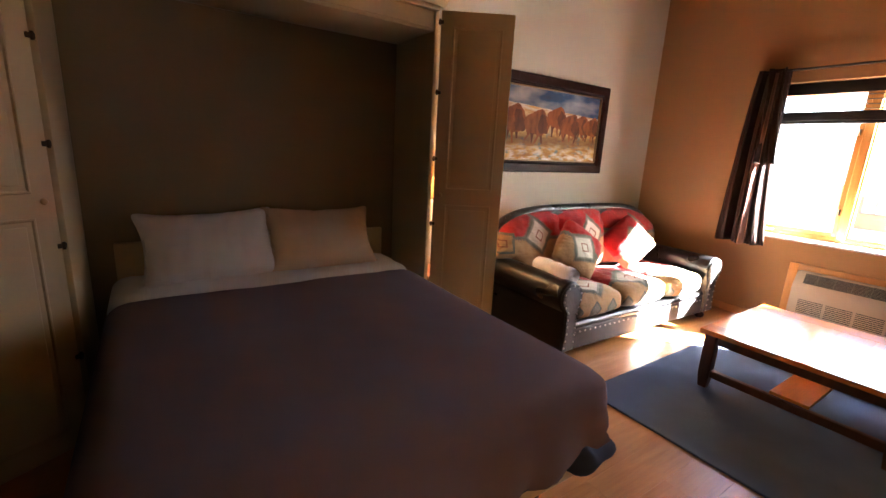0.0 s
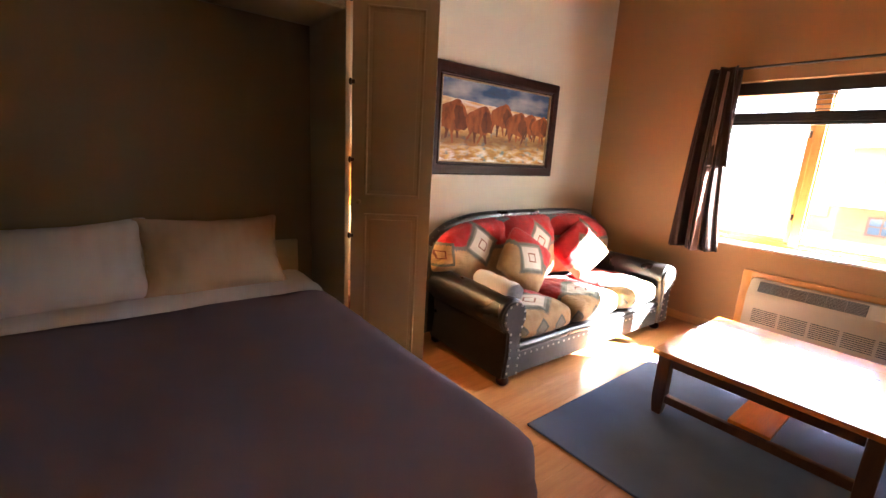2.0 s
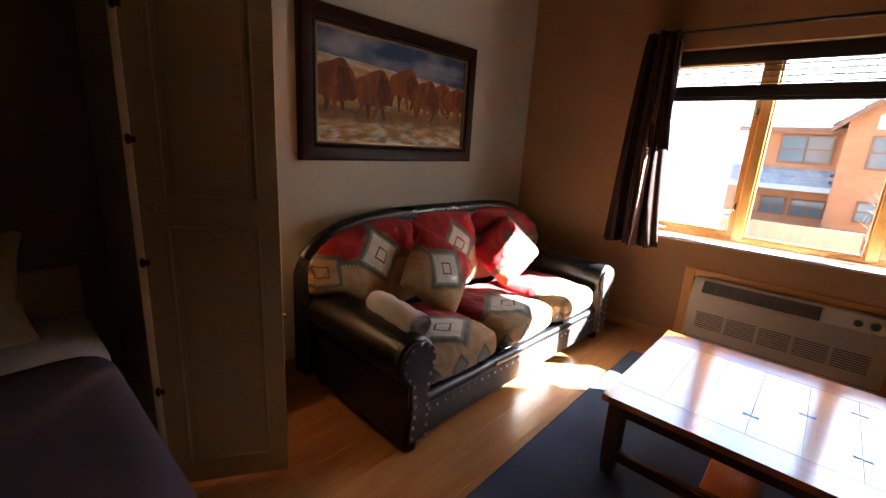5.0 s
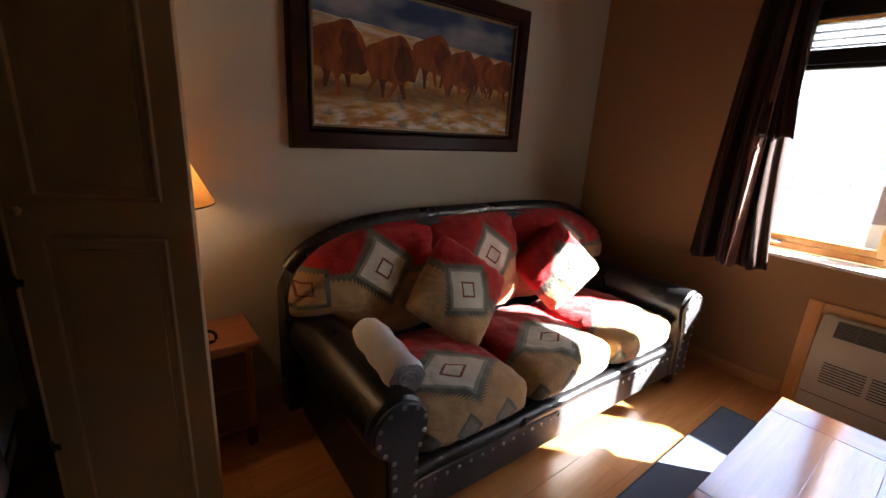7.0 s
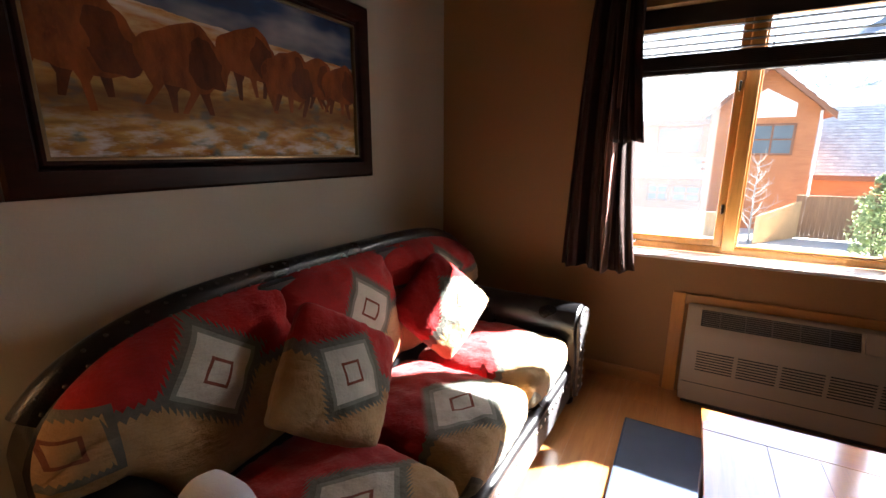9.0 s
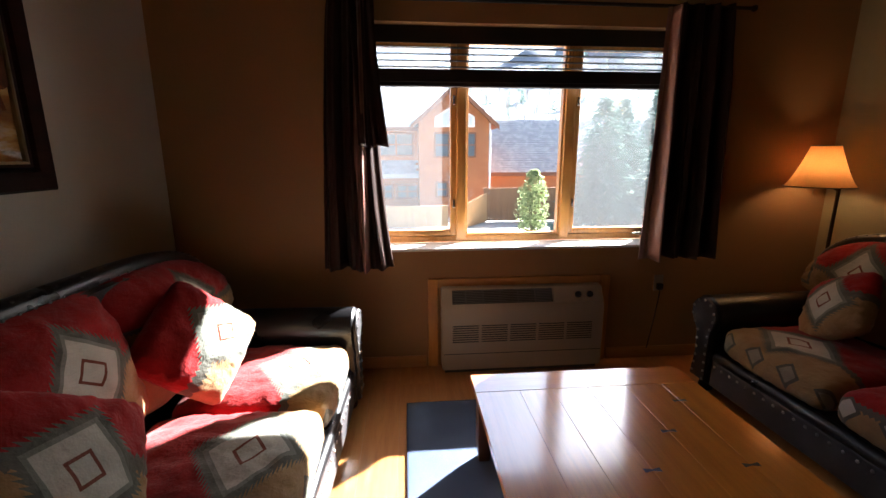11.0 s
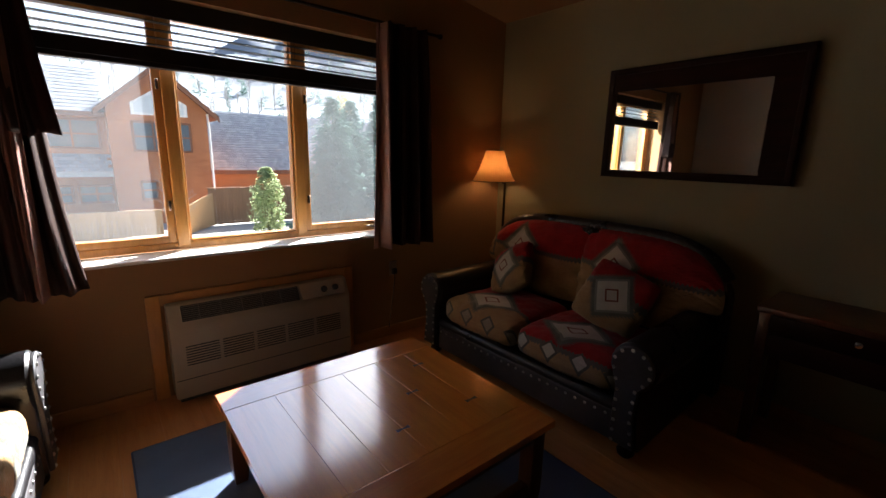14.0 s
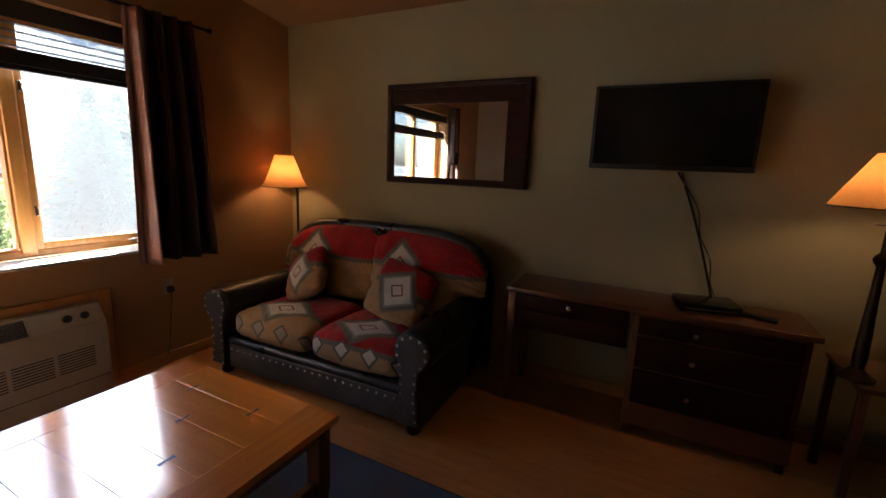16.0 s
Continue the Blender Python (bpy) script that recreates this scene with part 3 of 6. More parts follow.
def build_unit():
    """Heating and cooling unit in its pine surround."""
    tr = tagged(new("trim"), "honey pine surround of the wall unit", kind="structure")
    for x0, x1, y0, y1, z0, z1, mt in ((XW - 0.02, XW, 1.315, 1.385, 0.0, 0.655, "trim_z"), (XW - 0.02, XW, 0.075, 0.145, 0.0, 0.655, "trim_z"), (XW - 0.02, XW, 0.145, 1.315, 0.59, 0.655, "trim")):
        b = B()
        span(b, x0, x1, y0, y1, z0, z1, 0.004)
        part("board", b, mt, tr)
    u = thing("wall_air_conditioner", (4.83, 0.73, 0.03), "ivory plastic heating and cooling unit under the window", "air conditioner")
    L = 0.565
    b = B()
    prism(b, [(-0.07, 0.0), (-0.075, 0.03), (-0.075, 0.42), (-0.07, 0.455), (-0.01, 0.565), (0.0, 0.572), (0.066, 0.572), (0.066, 0.0)], 1, -L, L, 0.008)
    part("housing", b, "unit", u)
    b = B()
    span(b, -0.05, 0.055, -L + 0.02, L - 0.02, -0.03, -0.001, 0.003)
    part("base", b, "vent_dark", u)

    def on_slope(k, lift):
        """A point k of the way up the sloping top strip."""
        return (-0.068 + 0.060 * k - 0.878 * lift, 0.458 + 0.110 * k + 0.479 * lift)
    b = B()
    prism(b, [on_slope(0.16, 0.001), on_slope(0.16, 0.004), on_slope(0.92, 0.004), on_slope(0.92, 0.001)], 1, -0.20, L - 0.07)
    vent = part("top_vent", b, "vent_dark", u, smooth=False)
    for k in range(8):
        b = B()
        f = 0.20 + k * 0.092
        prism(b, [on_slope(f, 0.003), on_slope(f, 0.009), on_slope(f + 0.035, 0.009), on_slope(f + 0.035, 0.003)], 1, -0.195, L - 0.075)
        part("vane", b, "unit_grey", vent, smooth=False)
    for k in range(5):
        b = B()
        y = -0.08 + k * 0.12
        prism(b, [on_slope(0.16, 0.004), on_slope(0.16, 0.011), on_slope(0.92, 0.011), on_slope(0.92, 0.004)], 1, y, y + 0.004)
        part("vane", b, "unit_grey", vent, smooth=False)
    b = B()
    prism(b, [on_slope(0.10, 0.0), on_slope(0.10, 0.010), on_slope(0.95, 0.010), on_slope(0.95, 0.0)], 1, -L + 0.03, -0.215)
    lid = part("control_lid", b, "unit", u)
    for k in range(2):
        b = B()
        lathe(b, [(0.021, 0.0), (0.021, 0.012), (0.016, 0.016)], 16)
        mm = pose(*((on_slope(0.5, 0.010)[0], -L + 0.10 + k * 0.085, on_slope(0.5, 0.010)[1])), 0, -61, 0)
        bmesh.ops.transform(b, matrix=mm, verts=b.verts[:])
        part("dial", b, "vent_dark", lid)
    # louvred intake on the front
    for blk in range(5):
        y0 = -L + 0.08 + blk * 0.20
        for k in range(8):
            z = 0.205 + k * 0.0165
            b = B()
            span(b, -0.0768, -0.070, y0, y0 + 0.18, z, z + 0.0065, 0)
            part("louvre", b, "vent_dark", u, smooth=False)
    b = B()
    span(b, -0.0768, -0.07, -L + 0.008, L - 0.008, 0.118, 0.122, 0)
    part("panel_seam", b, "vent_dark", u, smooth=False)
    o = thing("wall_outlet", (XW - 0.002, -0.30, 0.58), "ivory wall outlet with a plug", "outlet")
    b = B()
    span(b, -0.006, 0.002, -0.035, 0.035, -0.06, 0.06, 0.003)
    part("plate", b, "unit", o)
    b = B()
    span(b, -0.04, -0.006, -0.02, 0.02, -0.045, 0.0, 0.006)
    tube(b, [(-0.03, 0, -0.04), (-0.03, 0.005, -0.12), (-0.02, 0.02, -0.30), (-0.02, 0.05, -0.50)], 0.004, 6)
    part("plug", b, "black_matt", o)


# ---- the bed cabinet and the bed ----
def door_panels(door, w, h):
    """Raised panels with their mouldings on both faces of a leaf."""
    t = 0.022
    for side in (-1, 1):
        for z0, z1 in ((0.10, 1.12), (1.22, h - 0.09)):
            y = side * t / 2
            x0, x1 = 0.075, w - 0.07
            m = 0.014
            b = B()
            rings = []
            for o, d in ((0.0, 0.0), (0.004, 0.007), (0.010, 0.007), (0.016, 0.001)):
                rings.append([b.verts.new((sx, y + side * d, sz)) for sx, sz in ((x0 + o, z0 + o), (x1 - o, z0 + o), (x1 - o, z1 - o), (x0 + o, z1 - o))])
            for r0, r1 in zip(rings, rings[1:]):
                for k in range(4):
                    b.faces.new((r0[k], r0[(k + 1) % 4], r1[(k + 1) % 4], r1[k]))
            part("panel_moulding", b, "cabinet", door)
            b = B()
            span(b, x0 + 0.035, x1 - 0.035, y - 0.005, y + 0.005, z0 + 0.035, z1 - 0.035, 0.004)
            part("raised_panel", b, "cabinet", door)


def build_bed_cabinet():
    cab = thing("bed_cabinet", (0.53, 2.76, 0), "cream painted fold-down bed cabinet with both doors open", "cabinet")
    ox, oy = 0.53, 2.76
    for x0, x1, nm in ((-0.465, -0.435, "side_panel"), (1.475, 1.505, "side_panel")):
        b = B()
        span(b, x0 - ox, x1 - ox, 2.49 - oy, YN - 0.004 - oy, 0, 2.37, 0.004)
        part(nm, b, "cabinet", cab)
    b = B()
    span(b, -0.465 - ox, 1.505 - ox, 2.48 - oy, YN - 0.004 - oy, 2.374, 2.40, 0.004)
    part("top_panel", b, "cabinet", cab)
    b = B()
    span(b, -0.432 - ox, 1.472 - ox, 2.50 - oy, YN - 0.03 - oy, 2.25, 2.27, 0.003)
    span(b, -0.432 - ox, 1.472 - ox, 2.50 - oy, 2.522 - oy, 2.272, 2.37, 0.003)
    part("header", b, "cabinet", cab)
    b = B()
    prof = [(2.50, 2.40), (2.47, 2.40), (2.462, 2.41), (2.44, 2.425), (2.425, 2.445), (2.42, 2.46), (2.42, 2.47), (2.50, 2.47)]
    prism(b, [(y - oy, z) for y, z in prof], 0, -0.50 - ox, 1.54 - ox)
    part("crown_moulding", b, "cabinet", cab)
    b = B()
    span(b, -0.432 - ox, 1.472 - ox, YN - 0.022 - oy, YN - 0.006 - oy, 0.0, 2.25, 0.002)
    part("back_panel", b, "niche_shade", cab)
    for hx, ang, flip in ((1.497, -32.0, 1), (-0.457, 180 + 32.0, -1)):
        b = B()
        span(b, 0, 0.465, -0.011, 0.011, 0, 2.33, 0.003)
        d = part("door", b, "cabinet", cab, "cream panelled cabinet door standing open")
        d.matrix_basis = pose(hx - ox, 2.450 - oy, 0.035, 0, 0, ang)
        door_panels(d, 0.465, 2.33)
        b = B()
        s = -1 if flip == 1 else 1
        yk = s * 0.011
        kb = [(0.004, 0.0), (0.006, 0.008), (0.013, 0.014), (0.014, 0.02), (0.010, 0.026), (0.003, 0.028)]
        lathe(b, kb, 14)
        for v in b.verts:
            v.co = Vector((0.045 + v.co.x, yk + s * v.co.z, 1.187 + v.co.y))
        part("knob", b, "brass", d)
        for z in (0.45, 0.985, 1.425, 1.845, 2.262):
            b = B()
            tube(b, [(-0.008, s * 0.014, z - 0.017), (-0.008, s * 0.014, z), (-0.008, s * 0.014, z + 0.017)], 0.007, 8)
            span(b, -0.018, 0.016, s * 0.011, s * 0.017, z - 0.011, z + 0.011, 0.003)
            part("hinge", b, "bronze", d)


def build_bed():
    bed = thing("fold_down_bed", (0.55, 1.90, 0), "wide fold-down bed made up with a plum grey blanket", "bed")
    ox, oy = 0.55, 1.90
    x0, x1, y0, y1 = -0.345, 1.372, 0.835, 2.97
    b = B()
    span(b, x0 + 0.06 - ox, x1 - 0.06 - ox, y0 + 0.08 - oy, y1 - oy, 0.20, 0.32, 0.02)
    part("platform", b, "cabinet", bed)
    for x in (x0 + 0.15, x1 - 0.15):
        b = B()
        span(b, x - 0.03 - ox, x + 0.03 - ox, y0 + 0.22 - oy, y0 + 0.28 - oy, 0, 0.20, 0.004)
        part("leg", b, "iron", bed)
    b = B()
    span(b, x0 + 0.02 - ox, x1 - 0.025 - ox, y0 + 0.01 - oy, y1 - oy, 0.32, 0.63, 0.06, (6, 6, 3))
    part("mattress", b, "navy", bed, "navy cloth mattress edge")
    # tucked corner that shows below the blanket
    b = B()

    def tuck(w):
        return w + Vector((0.02 * noise.noise(w * 9), 0.02 * noise.noise(w * 9 + Vector((5, 0, 0))), 0.015 * noise.noise(w * 11)))
    rbox(b, (x1 - 0.095 - ox, y0 + 0.07 - oy, 0.375), (0.25, 0.22, 0.13), 0.06, (6, 6, 4), tuck, None)
    part("tucked_corner", b, "navy", bed)
    b = B()
    cx, cy = (x0 + x1) / 2, (y0 + 2.53) / 2
    hx, hy = (x1 - x0) / 2, (2.53 - y0) / 2

    def drape(w):
        ax, ay = abs(w.x) / hx, -w.y / hy
        p = w.copy()
        n1 = noise.noise(Vector((w.x * 1.6, w.y * 1.3, 0.3)))
        n2 = noise.noise(Vector((w.x * 5.2, w.y * 3.6, 1.7)))
        if w.z > 0.12:
            p.z += 0.012 * n1 + 0.0045 * n2 + 0.004 * noise.noise(Vector((w.x * 3 + w.y * 9, w.y * 3 - w.x * 4, 4)))
        low = max(0.0, (0.12 - w.z) / 0.3)
        fold = math.sin((w.x + w.y) * 26 + 2 * n2) * 0.016 * low
        if ay > 0.93:
            p.y += -0.02 * low + fold
            p.z += 0.010 * math.sin(w.x * 21 + n1 * 4) * low
        if ax > 0.93:
            p.x += math.copysign(fold - 0.012 * low, w.x)
        if ax > 0.85 and ay > 0.85:
            k = (ax - 0.85) / 0.15 * (ay - 0.85) / 0.15
            p.z += 0.018 * math.sin(w.z * 55) * k
            p.x += 0.016 * math.sin(w.z * 62 + 1) * k
            p.y += 0.012 * math.sin(w.z * 70) * k
        return p
    rbox(b, (cx - ox, cy - oy, 0.516), (2 * hx, 2 * hy, 0.40), 0.10, (40, 44, 10), drape)
    part("blanket", b, "duvet", bed, "plum grey blanket tucked at the corners")
    b = B()

    def rumple(w):
        return w + Vector((0, 0.006 * noise.noise(w * 6), 0.008 * noise.noise(Vector((w.x * 5, w.y * 7, 2)))))
    rbox(b, (cx - ox, 2.715 - oy, 0.555), (2 * hx - 0.01, 0.51, 0.345), 0.09, (30, 10, 4), rumple)
    part("folded_sheet", b, "sheet", bed, "white cotton sheet turned back")
    b = B()
    span(b, -0.31 - ox, 1.36 - ox, 2.955 - oy, 2.99 - oy, 0.35, 0.905, 0.006)
    part("headboard", b, "cabinet", bed)
    for px, tl, sd in ((0.165, 2, 3), (0.83, -1, 8)):
        p = thing("pillow", (px, 2.77, 0.87), "plump white cotton pillow leaning on the headboard" if sd == 3 else "plump beige cotton pillow leaning on the headboard", "pillow", "bed pillows")
        b = B()

        def puff(w, sd=sd):
            fx, fy = 1 - (w.x / 0.345) ** 2, 1 - (w.y / 0.215) ** 2
            e = max(0.0, fx) ** 0.45 * max(0.0, fy) ** 0.45
            z = w.z * (0.18 + 0.95 * e)
            z += 0.012 * noise.noise(Vector((w.x * 9 + sd, w.y * 7, sd))) + 0.008 * noise.noise(Vector((w.x * 22, w.y * 5, sd + 3)))
            cr = abs(w.x / 0.345) ** 2 * 0.020 * noise.noise(Vector((sd + math.copysign(3, w.x), math.atan2(w.y, 0.36 - abs(w.x)) * 4.5, sd)))
            ear = (abs(w.x) / 0.345 * abs(w.y) / 0.215) ** 3
            pin = 1 - 0.075 * (1 - (w.y / 0.215) ** 2) + 0.03 * ear
            return Vector((w.x * pin, w.y * (1 - 0.09 * (1 - (w.x / 0.345) ** 2) + 0.03 * ear), z + cr))
        rbox(b, (0, 0, 0), (0.72, 0.455, 0.19), 0.025, (34, 24, 3), puff, pose(0, 0.02, 0.02, 56, 0, 0) @ pose(0, 0, 0, 0, 0, tl))
        part("pillow_case", b, "sheet" if sd == 3 else "beige_case", p)


# ---- sofas ----
def arm_outline(s, inset=0.0):
    """Rolled arm seen from the front; s = +1 turns the roll to +x."""
    r = 0.118 - inset
    pts = [(-0.085 + inset, 0.075 + inset), (-0.085 + inset, 0.40)]
    for k in range(15):
        a = radians(205 - k * 17.5)
        pts.append((0.0 + r * math.cos(a), 0.515 + r * math.sin(a)))
    pts += [(0.055 - inset, 0.40), (0.045 - inset, 0.25), (0.065 - inset, 0.075 + inset)]
    return [(s * x, z) for x, z in pts]


def evenly(pts, gap, closed=False):
    """Points at even spacing along a line of points."""
    pts = [Vector(p) for p in pts]
    if closed:
        pts.append(pts[0])
    out, carry = [], 0.0
    for a, b in zip(pts, pts[1:]):
        d = (b - a).length
        s = carry
        while s < d:
            out.append(a.lerp(b, s / d))
            s += gap
        carry = s - d
    return out


def cushion(name, parent, mat, size, place, uvfn, seed, crown=0.5, label="", rim=0.05):
    b = B()
    hx, hy = size[0] / 2, size[1] / 2

    def puff(w):
        fx, fy = max(0.0, 1 - (w.x / hx) ** 2), max(0.0, 1 - (w.y / hy) ** 2)
        e = fx ** 0.4 * fy ** 0.4
        z = w.z * ((1 - crown) + crown * 1.12 * e)
        z += 0.013 * noise.noise(Vector((w.x * 6 + seed, w.y * 6, seed))) * (1 if w.z > 0 else 0.3)
        z += 0.008 * noise.noise(Vector((w.x * 17 + seed, w.y * 13, seed + 2)))
        edge = max(abs(w.x) / hx, abs(w.y) / hy) ** 2.5
        fold = noise.noise(Vector((math.atan2(w.y, w.x) * 5.5 + seed, math.hypot(w.x, w.y) * 3, seed + 7)))
        z += (0.016 * abs(fold) - 0.004) * edge * (1 if w.z > 0 else 0.4)
        rim_f = max(abs(w.x) / hx, abs(w.y) / hy) ** 6
        z += 0.010 * rim_f * noise.noise(Vector((w.x * 34 + seed, w.y * 34, seed + 5)))
        y = w.y * (1 - 0.035 * (w.x / hx) ** 2)
        return Vector((w.x * (1 - 0.035 * (w.y / hy) ** 2), y, z))
    rbox(b, (0, 0, 0), size, rim, (36, 36, 4), puff)
    bmesh.ops.recalc_face_normals(b, faces=b.faces[:])
    ob = part(name, b, mat, parent, label, uv=lambda co: uvfn(co))
    ob.matrix_basis = place
    return ob


def back_cushion(parent, x0, x1, depth, top, inner, at, seed):
    """A puffed back cushion whose top follows the arched frame; at is the diamond's middle."""
    b = B()
    nu, nv = 44, 36

    def seat_line(x):
        f = min(1.0, max(0.0, (abs(x) - inner + 0.08) / 0.14))
        return 0.46 + 0.165 * f * f * (3 - 2 * f)

    def spot(i, j):
        s_, t_ = 2 * i / nu - 1, 2 * j / nv - 1
        sx, tz = s_ * (1 - 0.06 * abs(t_) ** 6), t_ * (1 - 0.05 * abs(s_) ** 6)
        x = (x0 + x1) / 2 + sx * (x1 - x0) / 2
        lo, hi = seat_line(x), top(x) - 0.008
        z = lo + (hi - lo) * (tz + 1) / 2
        return s_, t_, x, z
    front, back = [], []
    for j in range(nv + 1):
        rf, rb_ = [], []
        for i in range(nu + 1):
            s_, t_, x, z = spot(i, j)
            y = depth - 0.275 + 0.23 * (z - 0.46)
            e = max(0.0, 1 - abs(s_) ** 2.6) ** 0.5 * max(0.0, 1 - abs(t_) ** 2.6) ** 0.5
            rim = max(abs(s_), abs(t_)) ** 3
            fold = noise.noise(Vector((math.atan2(t_, s_) * 5 + seed, math.hypot(s_, t_) * 2, seed)))
            pleat = math.sin(x * 62 + 3 * noise.noise(Vector((x * 7, z * 3, seed)))) * max(0.0, t_) ** 4
            puff = 0.125 * e + 0.018 * noise.noise(Vector((x * 6, z * 6, seed))) * e + 0.012 * noise.noise(Vector((x * 15 + z * 5, z * 11, seed + 3))) * e
            puff += (0.022 * fold * rim + 0.006 * pleat) * min(1.0, 3 * e)
            f = b.verts.new((x, y - puff, z + 0.012 * e * min(0.0, t_)))
            rf.append(f)
            edge = i in (0, nu) or j in (0, nv)
            rb_.append(f if edge else b.verts.new((x, y + 0.05 * e, z)))
        front.append(rf)
        back.append(rb_)
    for g in (front, back):
        for j in range(nv):
            for i in range(nu):
                b.faces.new((g[j][i], g[j][i + 1], g[j + 1][i + 1], g[j + 1][i]))
    part("back_cushion", b, "back_cloth", parent, "woven red and tan back cushion", uv=lambda c: (c.x - at[0], (c.z - at[1]) * 1.03))


def throw_pillow(place, side, seed, label, uv=lambda c: (c.x, c.y)):
    p = thing("throw_pillow", place.to_translation(), label, "pillow", "throw pillows")
    p.matrix_basis = place
    cushion("pillow_cover", p, "throw_cloth", (side, side, 0.17), Matrix(), uv, seed, 0.82, "", 0.03)
    return p


def build_sofa(name, at, rz, L, seats, label, arch, ends, group, diamonds, tilt=0.0, cloth=("seat_cloth",)):
    """A sofa with its front along local y = 0, facing -y."""
    s = thing(name, at, label, "sofa", group, rz)
    D, half = 1.02, L / 2
    ax = half - 0.125
    inner = half - 0.215
    b = B()
    span(b, -inner, inner, 0.10, D - 0.16, 0.07, 0.27, 0.01)
    part("seat_deck", b, "leather", s)
    b = B()
    span(b, -inner - 0.02, inner + 0.02, 0.035, 0.10, 0.065, 0.235, 0.012, (8, 1, 2))
    rail = part("front_rail", b, "leather_worn", s, "scuffed dark leather front rail")
    b = B()
    tube(b, [(-inner - 0.02 + i * (2 * inner + 0.04) / 12, 0.065, 0.255 + 0.003 * math.sin(i * 2.1)) for i in range(13)], 0.034, 12)
    part("rail_roll", b, "leather", s, "padded black leather roll")
    nailheads(rail, [(x, 0.034, 0.205) for x in np.arange(-inner + 0.02, inner, 0.06)], 0.0095, (0, -1, 0), "stud")
    for sgn in (-1, 1):
        b = B()
        prism(b, [(x + sgn * ax, z) for x, z in arm_outline(sgn)], 1, 0.02, D - 0.17, 0.012)
        arm = part("arm", b, "leather", s, "rolled black leather arm")
        b = B()
        prism(b, [(x + sgn * ax, z) for x, z in arm_outline(sgn, 0.012)], 1, 0.0, 0.022, 0.006)
        part("arm_front", b, "leather_worn", arm)
        line = [(x + sgn * ax, -0.001, z) for x, z in arm_outline(sgn, 0.026)]
        nailheads(arm, evenly(line, 0.056), 0.0105, (0, -1, 0), "stud")
        for y in (0.075, D - 0.16):
            b = B()
            lathe(b, [(0.030, 0.0), (0.042, 0.012), (0.045, 0.03), (0.038, 0.05), (0.026, 0.058), (0.034, 0.075)], 18, (sgn * (ax - 0.01), y))
            part("bun_foot", b, "dark_wood", s)

    def top(x):
        u = abs(x) / (half + 0.01)
        return ends + (arch - ends) * max(0.0, 1 - min(1.0, u) ** 4.4) ** 0.5
    xs = [-(half + 0.005) * math.sin(math.pi / 2 * (1 - 2 * i / 48)) for i in range(49)]
    b = B()
    outline = [(xs[0], 0.10)] + [(x, top(x) - 0.02) for x in xs] + [(xs[-1], 0.10)]
    prism(b, outline, 1, D - 0.19, D - 0.03, 0.02)
    part("back_frame", b, "leather", s)
    b = B()
    tube(b, [(x, D - 0.115, top(x) - 0.006) for x in xs[4:-4]], 0.044, 12)
    roll = part("back_roll", b, "leather", s, "padded black leather top roll")
    nailheads(roll, [(x, D - 0.118 - 0.044 * 0.62, top(x) + 0.004 + 0.044 * 0.62) for x in np.arange(xs[5], xs[-6], 0.055)], 0.007, (0, -0.7, 0.8), "stud_dull")
    nailheads(roll, [(x, D - 0.160, top(x) - 0.010) for x in np.arange(xs[5], xs[-6], 0.055)], 0.007, (0, -1, 0.1), "stud_dull")
    w = 2 * inner / seats
    for k in range(seats):
        xc = -inner + w * (k + 0.5)
        cushion("seat_cushion", s, cloth[k % len(cloth)], (w - 0.008, 0.70, 0.235), pose(xc, 0.385, 0.375, -1.5, 0, 0),
                lambda c: (c.x + 0.01, c.y + 0.15 - 0.8 * max(0.0, 0.085 - c.z) * min(1.0, max(0.0, (-c.y - 0.18) / 0.12))), 3 + k, 0.42, "woven red and tan seat cushion", 0.07)
        xa = -half - 0.002 if k == 0 else xc - w / 2 + tilt - 0.028
        xb = half + 0.002 if k == seats - 1 else xc + w / 2 + tilt + 0.028
        back_cushion(s, xa, xb, D, top, inner, diamonds[k], 11 + k)
    return s


def turned_uv(c, tilt, turn, shift):
    """Pattern turned on a pillow that lies tilted, its diamond shifted sideways."""
    a, b = c.x * math.cos(tilt) - c.y * math.sin(tilt) - shift, c.x * math.sin(tilt) + c.y * math.cos(tilt)
    return a * math.cos(turn) + b * math.sin(turn), b * math.cos(turn) - a * math.sin(turn)


